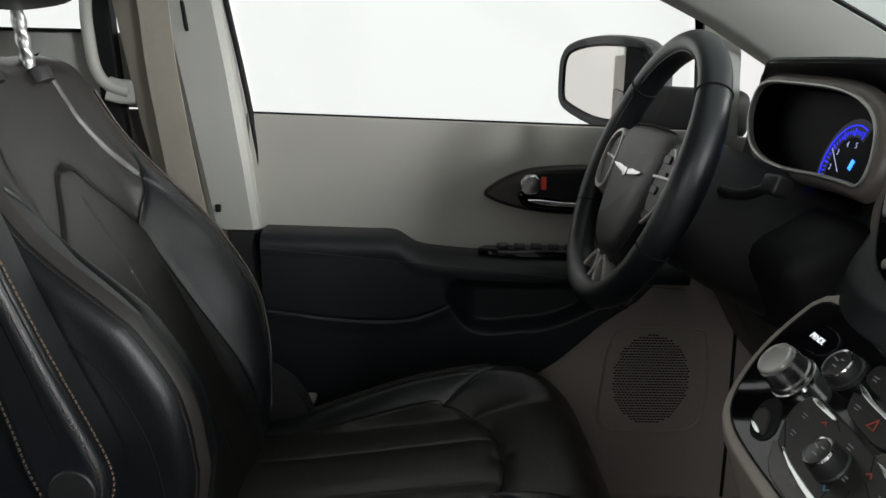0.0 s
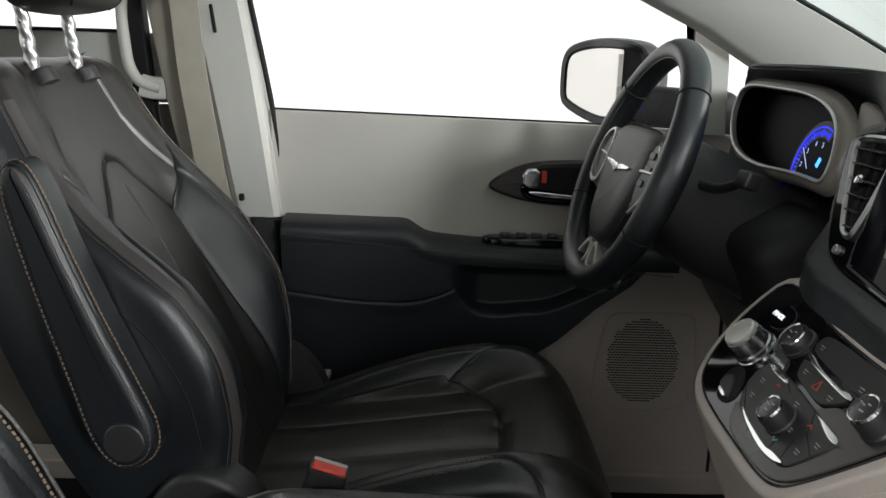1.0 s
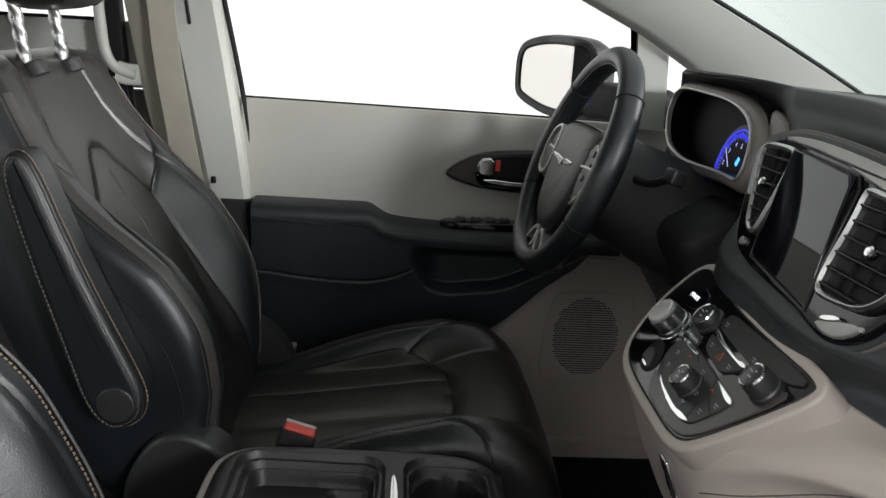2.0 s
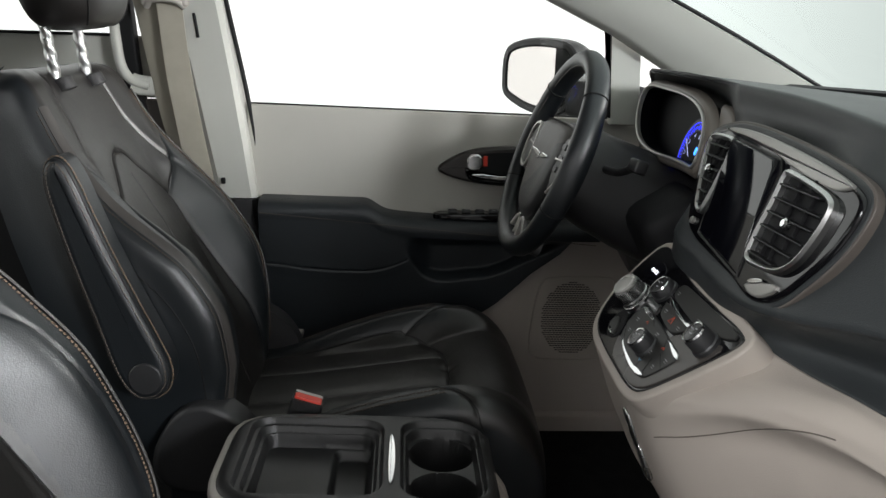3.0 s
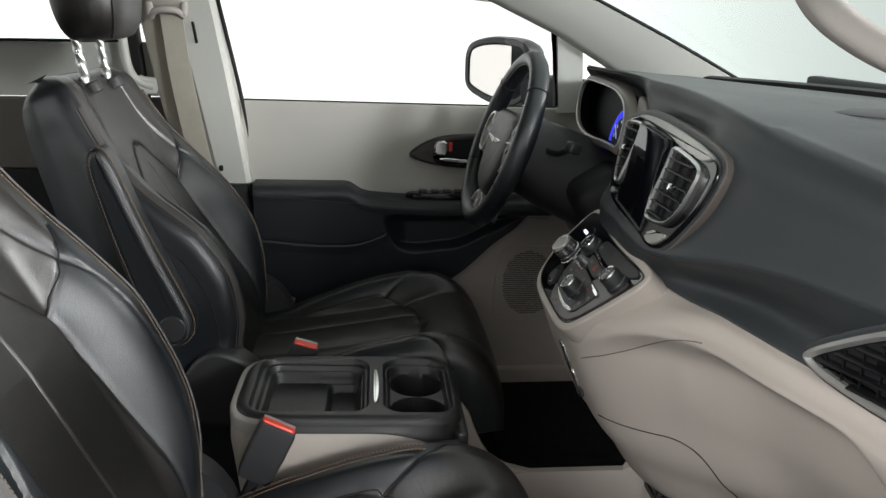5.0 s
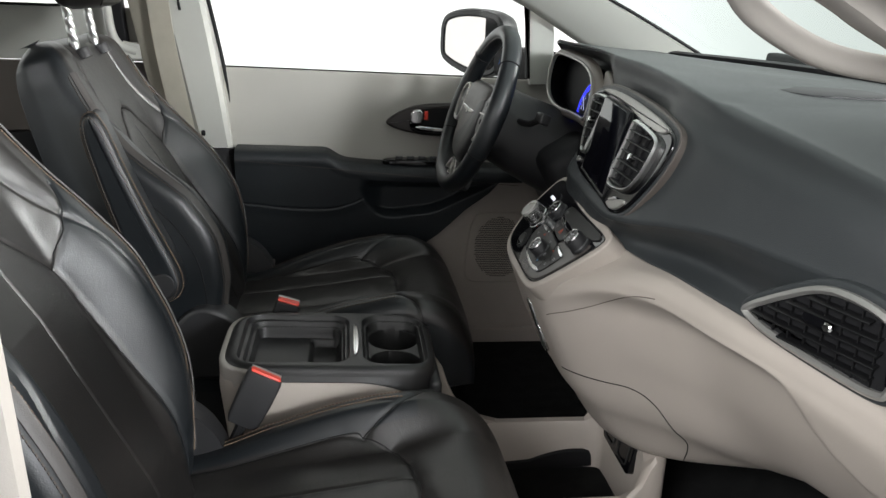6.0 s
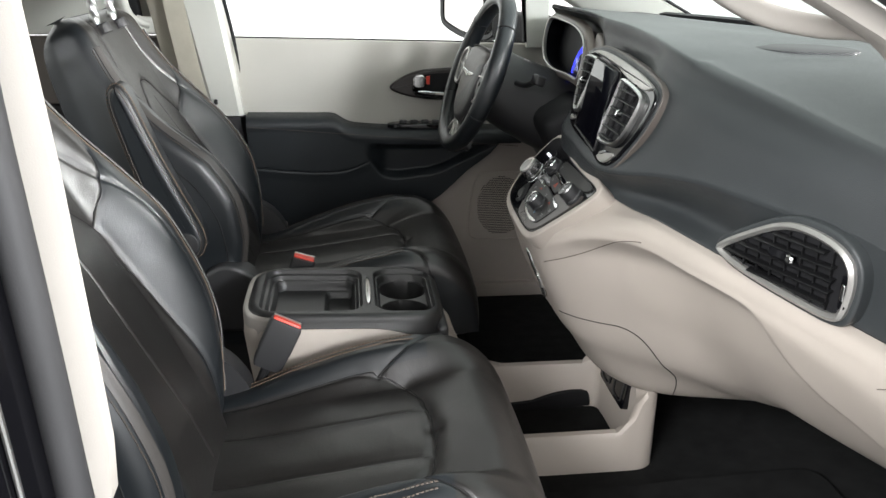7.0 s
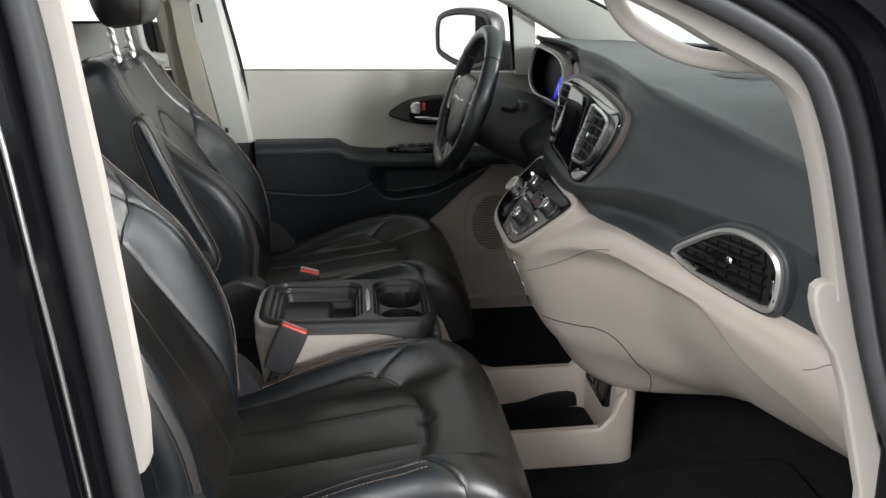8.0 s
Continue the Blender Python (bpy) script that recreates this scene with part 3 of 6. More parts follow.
# silver tube drawn in place of a reflection on the glossy panel
tube("passenger_panel_edge", catmull([(-0.300, -0.283, 1.60), (-0.288, -0.293, 1.50), (-0.279, -0.291, 1.40), (-0.273, -0.290, 1.30), (-0.266, -0.290, 1.20), (-0.256, -0.289, 1.0), (-0.246, -0.288, .8), (-.238, -.288, .5)], 6), 0.0026, SILVER, van, "silver line standing in for a reflection on the pillar panel", 8)

# windshield pillar by the passenger
inner = [(0.02, 1.69), (0.17, 1.570), (0.314, 1.499), (0.349, 1.480), (0.391, 1.459), (0.426, 1.440), (0.452, 1.417), (0.471, 1.380), (0.489, 1.332), (0.505, 1.277), (0.517, 1.232), (0.526, 1.195)]
line = catmull(path_y(inner, -0.20), 6)
rings = []
for p, t, s_, u_ in frames_along(line, (0, 1, 0)):
    rings.append([p + np.array((0, a, 0)) + s_ * b for a, b in ((-0.010, -0.009), (-0.010, 0.009), (-0.002, 0.012), (0.022, 0.010), (0.022, -0.010), (-0.002, -0.012))])
loft("passenger_windshield_trim", rings, CREAM, van, "cream windshield pillar trim")
outer = [(-0.02, 1.70), (0.15, 1.585), (0.27, 1.533), (0.349, 1.499), (0.407, 1.468), (0.433, 1.446), (0.452, 1.415), (0.475, 1.36), (0.502, 1.273), (0.519, 1.217), (0.545, 1.138), (0.574, 1.067), (0.609, 0.985), (0.63, 0.85), (0.62, 0.6)]
line = catmull(path_y(outer, -0.240), 6)
tube("windshield_pillar_seal", line, 0.0125, RUBBER, van, "grey rubber door seal", 14)
fr_ = frames_along(line, (0, 1, 0))
OUT = 1 if fr_[40][2][0] > 0 else -1
tube("windshield_pillar_lip", [p + np.array((0, -0.012, 0)) + s_ * OUT * 0.016 for p, t, s_, u_ in fr_], 0.0105, DARK, van, "black rubber seal lip", 12)
rings = []
prof = [(0.022, -0.012), (0.030, -0.035), (0.042, -0.045), (0.046, -0.060), (0.060, -0.068), (0.065, -0.085), (0.12, -0.09), (0.125, 0.03), (0.03, 0.02)]
for p, t, s_, u_ in fr_:
    rings.append([p + np.array((0, b, 0)) + s_ * a * OUT for a, b in prof])
loft("windshield_pillar_panel", rings, PAINT, van, "gloss black pillar panel")
rbox("door_hinge", (0.66, -0.335, 1.02), (0.05, 0.03, 0.07), 0.008, PAINT, van)
rbox("fender_edge", (0.86, -0.34, 0.95), (0.30, 0.04, 1.0), 0.015, PAINT, van)
# kick panel
slab_xz("kick_panel", [(0.487, 1.205), (0.500, 1.217), (0.520, 1.212), (0.537, 1.194), (0.560, 1.112), (0.593, 1.022), (0.622, 0.95), (0.63, 0.80), (0.62, 0.50), (0.56, 0.50), (0.585, 0.80), (0.588, 0.93), (0.574, 0.975), (0.532, 1.115), (0.500, 1.160)], -0.207, -0.192, CREAM, van, "cream kick panel", 1)
# grab handle on the windshield pillar
grab = thing("pillar_grab_handle", "cream curved grab handle on the windshield pillar", "handle")
line = catmull([(0.245, -0.180, 1.560), (0.262, -0.150, 1.520), (0.285, -0.132, 1.490), (0.313, -0.128, 1.469), (0.355, -0.128, 1.450), (0.402, -0.130, 1.441), (0.440, -0.140, 1.439), (0.470, -0.175, 1.428)], 8)
rings = []
for p, t, s, u in frames_along(line, (0, 1, 0)):
    rings.append([p + np.array((0, a, 0)) + s * b for a, b in rrect(0.024, 0.020, 0.008)])
loft("grip", rings, CREAM, grab)
for p in (line[0], line[-1]):
    rbox("mount", tuple(p), (0.03, 0.03, 0.03), 0.009, CREAM, grab)


# ---- dashboard ----
DY = [-0.19, -0.04, 0.06, 0.16, 0.29, 0.40, 0.50, 0.62, 0.76, 0.86, 0.98, 1.12, 1.24, 1.34, 1.44]
# upper skin: how each feature line runs across the van, x and z at the stations DY
UP_COWL_X = (0.84, 0.9, 0.94, 0.97, 0.99, 1, 1.01, 1.01, 1.01, 1, 0.99, 0.96, 0.93, 0.89, 0.84)
UP_COWL_Z = (1.325, 1.332, 1.336, 1.338, 1.341, 1.343, 1.344, 1.345, 1.344, 1.343, 1.341, 1.338, 1.336, 1.332, 1.325)
UP_MIDDLE_X = (0.74, 0.74, 0.74, 0.74, 0.74, 0.74, 0.74, 0.74, 0.74, 0.74, 0.74, 0.74, 0.74, 0.74, 0.74)
UP_MIDDLE_Z = (1.305, 1.325, 1.336, 1.345, 1.352, 1.356, 1.358, 1.36, 1.361, 1.362, 1.362, 1.36, 1.355, 1.355, 1.335)
UP_CREST_X = (0.645, 0.588, 0.557, 0.531, 0.503, 0.49, 0.494, 0.498, 0.494, 0.488, 0.478, 0.472, 0.505, 0.54, 0.58)
UP_CREST_Z = (1.258, 1.288, 1.308, 1.327, 1.347, 1.364, 1.372, 1.378, 1.381, 1.383, 1.384, 1.384, 1.366, 1.345, 1.325)
UP_FACE_X = (0.605, 0.562, 0.524, 0.492, 0.463, 0.462, 0.478, 0.484, 0.486, 0.545, 0.565, 0.565, 0.56, 0.54, 0.57)
UP_FACE_Z = (1.2, 1.24, 1.26, 1.272, 1.285, 1.302, 1.305, 1.305, 1.305, 1.31, 1.34, 1.34, 1.325, 1.3, 1.28)
UP_FOLD_X = (0.59, 0.548, 0.511, 0.475, 0.441, 0.408, 0.4, 0.402, 0.42, 0.54, 0.56, 0.56, 0.555, 0.53, 0.56)
UP_FOLD_Z = (1.165, 1.205, 1.207, 1.208, 1.193, 1.17, 1.158, 1.165, 1.185, 1.24, 1.22, 1.22, 1.22, 1.22, 1.22)
UP_UNDERCUT_X = (0.588, 0.553, 0.527, 0.503, 0.484, 0.452, 0.408, 0.404, 0.414, 0.47, 0.48, 0.48, 0.49, 0.51, 0.54)
UP_UNDERCUT_Z = (1.13, 1.14, 1.142, 1.147, 1.142, 1.132, 1.122, 1.13, 1.14, 1.16, 1.17, 1.17, 1.17, 1.17, 1.17)
UP_JOINT_X = (0.586, 0.55, 0.514, 0.481, 0.453, 0.436, 0.414, 0.41, 0.414, 0.45, 0.46, 0.46, 0.47, 0.49, 0.52)
UP_JOINT_Z = (1.1, 1.104, 1.11, 1.117, 1.119, 1.112, 1.118, 1.124, 1.125, 1.1, 1.08, 1.08, 1.08, 1.08, 1.08)
UP = list(zip(zip(UP_COWL_X, UP_COWL_Z), zip(UP_MIDDLE_X, UP_MIDDLE_Z), zip(UP_CREST_X, UP_CREST_Z), zip(UP_FACE_X, UP_FACE_Z), zip(UP_FOLD_X, UP_FOLD_Z), zip(UP_UNDERCUT_X, UP_UNDERCUT_Z), zip(UP_JOINT_X, UP_JOINT_Z)))
# sharper crest and fold
UP = [(a, b, (c[0] + .20 * (b[0] - c[0]), c[1] + .20 * (b[1] - c[1])), c, (c[0] + .42 * (d[0] - c[0]), c[1] + .42 * (d[1] - c[1])), d,
       (e[0] + .22 * (d[0] - e[0]), e[1] + .22 * (d[1] - e[1])), e, (e[0] + .22 * (f[0] - e[0]), e[1] + .22 * (f[1] - e[1])), f, g) for a, b, c, d, e, f, g in UP]
# lower skin: how each feature line runs across the van, x and z at the stations DY
LOW_JOINT_X = (0.586, 0.55, 0.514, 0.481, 0.453, 0.436, 0.414, 0.41, 0.414, 0.45, 0.46, 0.46, 0.47, 0.49, 0.52)
LOW_JOINT_Z = (1.1, 1.104, 1.11, 1.117, 1.119, 1.112, 1.118, 1.124, 1.125, 1.1, 1.08, 1.08, 1.08, 1.08, 1.08)
LOW_LIP_X = (0.572, 0.536, 0.5, 0.466, 0.436, 0.402, 0.355, 0.345, 0.35, 0.42, 0.452, 0.455, 0.465, 0.485, 0.515)
LOW_LIP_Z = (1.092, 1.096, 1.104, 1.11, 1.112, 1.094, 1.062, 1.055, 1.06, 1.075, 1.06, 1.06, 1.06, 1.06, 1.06)
LOW_RIDGE_X = (0.565, 0.53, 0.494, 0.459, 0.426, 0.38, 0.322, 0.303, 0.312, 0.4, 0.45, 0.455, 0.465, 0.485, 0.515)
LOW_RIDGE_Z = (1.072, 1.078, 1.085, 1.09, 1.09, 1.07, 1.028, 1.02, 1.03, 1.05, 1.03, 1.03, 1.03, 1.03, 1.03)
LOW_STRIP_X = (0.575, 0.536, 0.5, 0.466, 0.432, 0.378, 0.326, 0.314, 0.322, 0.4, 0.47, 0.48, 0.49, 0.51, 0.53)
LOW_STRIP_Z = (1.03, 1.042, 1.052, 1.056, 1.052, 1.03, 0.99, 0.985, 0.99, 1, 0.98, 0.98, 0.98, 0.98, 0.98)
LOW_MIDDLE_X = (0.605, 0.59, 0.562, 0.53, 0.485, 0.412, 0.358, 0.346, 0.354, 0.43, 0.52, 0.54, 0.55, 0.56, 0.57)
LOW_MIDDLE_Z = (0.985, 0.96, 0.95, 0.945, 0.94, 0.93, 0.905, 0.905, 0.905, 0.905, 0.9, 0.9, 0.9, 0.9, 0.9)
LOW_KNEE_X = (0.7, 0.7, 0.68, 0.65, 0.6, 0.5, 0.42, 0.4, 0.41, 0.49, 0.58, 0.6, 0.61, 0.62, 0.63)
LOW_KNEE_Z = (0.875, 0.845, 0.835, 0.825, 0.82, 0.81, 0.81, 0.81, 0.81, 0.82, 0.83, 0.84, 0.84, 0.84, 0.84)
LOW_BOTTOM_X = (0.84, 0.838, 0.836, 0.834, 0.82, 0.73, 0.59, 0.54, 0.55, 0.6, 0.66, 0.68, 0.69, 0.7, 0.71)
LOW_BOTTOM_Z = (0.742, 0.738, 0.724, 0.712, 0.71, 0.704, 0.698, 0.695, 0.698, 0.72, 0.77, 0.79, 0.79, 0.79, 0.79)
LOW_TUCK_X = (0.98, 0.98, 0.98, 0.98, 0.98, 0.98, 0.98, 0.95, 0.95, 0.95, 0.95, 0.95, 0.95, 0.95, 0.95)
LOW_TUCK_Z = (0.74, 0.74, 0.74, 0.74, 0.74, 0.74, 0.74, 0.74, 0.74, 0.74, 0.76, 0.78, 0.78, 0.78, 0.78)
LOW = list(zip(zip(LOW_JOINT_X, LOW_JOINT_Z), zip(LOW_LIP_X, LOW_LIP_Z), zip(LOW_RIDGE_X, LOW_RIDGE_Z), zip(LOW_STRIP_X, LOW_STRIP_Z), zip(LOW_MIDDLE_X, LOW_MIDDLE_Z), zip(LOW_KNEE_X, LOW_KNEE_Z), zip(LOW_BOTTOM_X, LOW_BOTTOM_Z), zip(LOW_TUCK_X, LOW_TUCK_Z)))


def ease(t):
    t = np.clip(t, 0, 1)
    return t * t * (3 - 2 * t)


def glove_recess(y, s):
    """The glove compartment lies behind the ridge and the slanting end beam."""
    end = float(np.interp(s, (.30, .36, .45, .50, .54, .57, .62, .75, .90), (.070, .060, .040, .020, -.015, -.055, -.095, -.190, -.25)))
    k = float(ease((s - .33) / .12) * ease((y - end) / .045) * ease((.52 - y) / .14))
    return np.array((.034 * k, 0, .024 * k * float(ease((s - .70) / .14))))


def dash_point(table, y, s):
    """A point of the dashboard's skin: y across the van, s from 0 to 1 down the section."""
    sec = hermite(DY, np.array(table, float).reshape(len(DY), -1), float(y)).reshape(-1, 2)
    k = len(sec)
    q = hermite(np.linspace(0, 1, k), sec, float(s))
    return np.array((q[0], y, q[1])) + (glove_recess(y, s) if table is LOW else 0)


def dash_skin(name, table, y0, y1, ny, ns, mat, parent, label=""):
    verts = []
    for y in np.linspace(y0, y1, ny):
        sec = hermite(DY, np.array(table, float).reshape(len(DY), -1), float(y)).reshape(-1, 2)
        for s, q in zip(np.linspace(0, 1, ns), hermite(np.linspace(0, 1, len(sec)), sec, np.linspace(0, 1, ns))):
            verts.append(np.array((q[0], y, q[1])) + (glove_recess(y, s) if table is LOW else 0))
    ob = mesh_ob(name, verts, [f[::-1] for f in grid_faces(ny, ns)], mat, parent, label)
    md = ob.modifiers.new("thickness", "SOLIDIFY")
    md.thickness, md.offset = 0.004, -1
    return ob


dash = thing("dashboard", "charcoal soft-plastic dashboard over a beige lower panel, spanning the cabin", "dashboard")
dash_skin("upper_panel", UP, -0.185, 1.42, 150, 110, DASH, dash, "charcoal upper dashboard")
dash_skin("lower_panel", LOW, -0.185, 0.845, 130, 90, BEIGE, dash, "beige lower dashboard and glove compartment")
dash_skin("knee_panel", LOW, 0.847, 1.42, 50, 40, PLASTIC, dash, "black driver's knee panel")


def seam_on(name, table, pts, mat, parent, r=0.0016, lift=0.0005):
    line = []
    for y, s in catmull([np.array(p) for p in pts], 8):
        p, a, b = dash_point(table, y, s), dash_point(table, y + 0.004, s), dash_point(table, y, min(s + 0.004, 1))
        n = np.cross(b - p, a - p)
        n /= np.linalg.norm(n) + 1e-9
        if n[0] > 0:
            n = -n
        line.append(p + n * lift)
    return tube(name, line, r, mat, parent, "", 6)


# ---- centre bezel with screen and vents ----
BZ = Plane((0.409, YC, 1.174), (0, -1, 0), (0.36, 0, 1))
def buv(y, z):
    return (YC - y, (z - 1.174) * 1.0628)


stack = thing("center_display", "gloss black centre display unit with silver-framed vents set in the dashboard", "display")
outer = chaikin([buv(*p) for p in ((0.764, 1.3129), (0.698, 1.3283), (0.643, 1.3306), (0.567, 1.3277), (0.45, 1.3183), (0.392, 1.3109), (0.359, 1.3035), (0.348, 1.2935), (0.347, 1.2795), (0.353, 1.2554), (0.366, 1.2317), (0.386, 1.2068), (0.402, 1.188), (0.426, 1.1729), (0.454, 1.1658), (0.481, 1.1666), (0.518, 1.1738), (0.584, 1.1784), (0.667, 1.1851), (0.706, 1.199), (0.733, 1.2423), (0.758, 1.2894))], 2)
plate("surround", BZ, inset(outer, -0.0100), 0.001, 0.02, 0.0015, TAUPE_DEEP, stack, "taupe surround")
plate("surround_groove", BZ, inset(outer, -0.0072), 0.0022, 0.02, 0.003, DASH, stack, "dark groove")
plate("bezel", BZ, outer, 0.007, 0.02, 0.005, GLOSS, stack)
# silver top strip
top = chaikin([buv(*p) for p in ((0.707, 1.3227), (0.681, 1.3276), (0.632, 1.3295), (0.557, 1.3268), (0.442, 1.3176), (0.387, 1.3099), (0.369, 1.3052), (0.389, 1.2973), (0.421, 1.2968), (0.505, 1.3049), (0.54, 1.3117), (0.62, 1.319), (0.693, 1.3202))], 2)
plate("top_strip", BZ, top, 0.0105, 0.006, 0.002, DULL_SILVER, stack, "satin silver strip")
scr = [buv(*p) for p in ((0.651, 1.314), (0.529, 1.3064), (0.52, 1.2961), (0.513, 1.2117), (0.503, 1.18), (0.647, 1.1959), (0.652, 1.2225))]
SC = Plane(BZ.at(0, 0.0703, 0.0095), (0, -1, 0), (0.26, 0, 1))
plate("screen", SC, [(a, b - 0.0703) for a, b in scr], 0.0030, 0.016, 0.0015, SCREEN, stack, "dark glass touch screen")
frame_ring("screen_edge", BZ, inset(scr, -0.0025), 0.0014, 0.0095, 0.004, GREY_BTN, stack)


def side_vent(name, BZ, o):
    o = chaikin(o, 2)
    f = frame_ring(name, BZ, o, 0.0068, 0.0165, 0.012, SILVER, stack, "satin silver vent frame", 0.003)
    plate("vent_well", BZ, inset(o, 0.006), 0.0078, 0.002, 0.0005, DARK, f)
    c = np.mean(np.array(o), axis=0)
    lo, hi = np.min(np.array(o), axis=0), np.max(np.array(o), axis=0)
    q = inset(o, 0.0085)
    for k in range(6):
        v = lo[1] + (hi[1] - lo[1]) * (0.12 + 0.145 * k)
        xs = []
        for a, b in zip(q, q[1:] + q[:1]):
            if (a[1] - v) * (b[1] - v) < 0:
                xs.append(a[0] + (b[0] - a[0]) * (v - a[1]) / (b[1] - a[1]))
        if len(xs) < 2:
            continue
        x0, x1 = min(xs), max(xs)
        bl = [BZ.at(x0, v, 0.0135), BZ.at(x1, v, 0.0135)]
        sweep("slat", [bl[0], (bl[0] + bl[1]) / 2, bl[1]], rrect(0.0022, 0.0075, 0.001, 2), VENT_BLACK, f, "", tuple(BZ.n - BZ.v * 0.3))
        for g in (0.33, 0.66):
            u = x0 + (x1 - x0) * g
            rb = [BZ.at(u, v, 0.0102), BZ.at(u, v + (hi[1] - lo[1]) * 0.14, 0.0102)]
            sweep("vane", rb, rrect(0.0012, 0.005, 0.0005, 2), DARK, f, "", tuple(BZ.n))
    dial("vent_knob", BZ, c[0], c[1], 0.014, [(0.0, 0.0), (0.006, 0.0), (0.006, 0.006), (0.004, 0.008), (0.0, 0.0082)], CHROME, f, "", 12)
    return f


side_vent("right_vent", BZ, [buv(*p) for p in ((0.501, 1.2989), (0.49, 1.3026), (0.418, 1.296), (0.392, 1.2915), (0.38, 1.2848), (0.379, 1.2703), (0.383, 1.2486), (0.392, 1.2251), (0.409, 1.2081), (0.431, 1.2008), (0.476, 1.1968), (0.496, 1.1986), (0.501, 1.225), (0.497, 1.2663))])
side_vent("left_vent", BZ, [buv(*p) for p in ((0.728, 1.3135), (0.700, 1.3155), (0.663, 1.3158), (0.649, 1.3098), (0.648, 1.2659), (0.653, 1.2262), (0.658, 1.2151), (0.673, 1.2159), (0.686, 1.2238), (0.712, 1.2641), (0.734, 1.3021))])
nub = chaikin([buv(*p) for p in ((0.481, 1.1769), (0.45, 1.187), (0.413, 1.1961), (0.412, 1.1881), (0.435, 1.1736), (0.46, 1.1707))], 1)
plate("lower_trim_button", BZ, nub, 0.0105, 0.005, 0.002, DULL_SILVER, stack)
plate("logo_badge", BZ, chaikin([buv(*p) for p in ((0.474, 1.1837), (0.446, 1.1928), (0.439, 1.189), (0.466, 1.1798))], 1), 0.0115, 0.003, 0.001, CHROME, stack)
dial("corner_button", BZ, *buv(0.679, 1.2034), 0.007, [(0.0, 0), (0.005, 0.0), (0.005, 0.004), (0.004, 0.005), (0, 0.005)], DULL_SILVER, stack, "", 16)

# ---- control panel ----
PN = Plane((0.307, YC, 1.03), (0, -1, 0), (1, 0, 1.03))
def puv(y, x):
    return (YC - y, (x - 0.307) * 1.4356)


ctrl = thing("control_panel", "gloss black sloping control panel with a rotary shifter and climate knobs", "control panel")
def pp(*pts, rounds=1):
    """An outline on the panel from pairs of y and x."""
    return chaikin([puv(*p) for p in pts], rounds)


po = pp((.7817, .4203), (.7892, .3822), (.7816, .3503), (.7547, .3189), (.7171, .3073), (.6591, .3040), (.5921, .3030), (.5394, .3024), (.5114, .3061), (.4965, .3156), (.4754, .3400), (.4553, .3653), (.436, .393), (.444, .402), (.5335, .4025), (.6194, .4045), (.6978, .4110), rounds=2)
plate("rim", PN, inset(po, -0.0115), 0.0052, 0.033, 0.004, BEIGE, ctrl, "beige rim")
plate("panel", PN, po, 0.006, 0.01, 0.003, GLOSS, ctrl)
frame_ring("panel_edge", PN, inset(po, 0.0005), 0.0012, 0.0068, 0.004, GREY_BTN, ctrl, "", 0.0004)
plate("satin_inlay", PN, pp((.660, .327), (.631, .3085), (.600, .3055), (.545, .3052), (.518, .3085), (.500, .3175), (.478, .3425), (.452, .378), (.462, .385), (.519, .366), (.5356, .3689), (.556, .358), (.553, .354), (.525, .330), (.60, .3205)), 0.0078, 0.003, 0.001, WARMGREY, ctrl, "warm grey satin inlay")
plate("climate_pad", PN, pp((.6641, .3608), (.6699, .3430), (.6479, .3245), (.6346, .3213), (.5760, .3169), (.5397, .3159), (.5233, .3176), (.5150, .3231), (.4980, .3492), (.5053, .3547), (.5464, .3560), (.6193, .3607)), 0.0095, 0.004, 0.0015, GREY_BTN, ctrl, "dark grey climate keypad")
for pts in (((.6372, .3256), (.6167, .3225), (.6055, .3213), (.5583, .3186), (.5459, .3206), (.5221, .3210), (.5261, .3178), (.5413, .3151), (.5692, .3146), (.6207, .3199)),
            ((.6641, .3577), (.6488, .3600), (.6284, .3589), (.6152, .3585), (.6113, .3555), (.6335, .3553), (.6510, .3558)),
            ((.5478, .3552), (.5372, .3556), (.5184, .3544), (.5014, .3537), (.4956, .3499), (.5060, .3488), (.5232, .3508))):
    plate("chrome_edge", PN, pp(*pts), 0.0108, 0.004, 0.001, CHROME, ctrl)
plate("switch_pad", PN, pp((.6310, .3795), (.6205, .3667), (.6098, .3634), (.5773, .3608), (.5618, .3598), (.5497, .3626), (.5330, .3722), (.5354, .3750)), 0.0095, 0.004, 0.0015, GREY_BTN, ctrl, "dark grey switch keypad")
plate("chrome_edge", PN, pp((.6349, .3832), (.6132, .3810), (.6021, .3786), (.5510, .3760), (.5425, .3780), (.5298, .3767), (.5323, .3735), (.5489, .3732), (.6023, .3758), (.6221, .3780)), 0.0108, 0.004, 0.001, CHROME, ctrl)
plate("storage_lid", PN, pp((.6377, .3945), (.6319, .3994), (.5989, .3999), (.5275, .3993), (.455, .399), (.450, .391), (.5005, .3820), (.5353, .3795), (.5522, .3800), (.6175, .3830), (.6358, .3864)), 0.0085, 0.003, 0.001, GREY_BTN, ctrl)


# printed marks on the keys
def mark(pl, u, v, w, h, mat, top=0.0102, rot=0.0, parent=None):
    c, s = math.cos(rot), math.sin(rot)
    o = [(u + a * c - b * s, v + a * s + b * c) for a, b in ((-w / 2, -h / 2), (w / 2, -h / 2), (w / 2, h / 2), (-w / 2, h / 2))]
    return plate("printed_mark", pl, o, top, 0.0008, 0.0002, mat, parent)


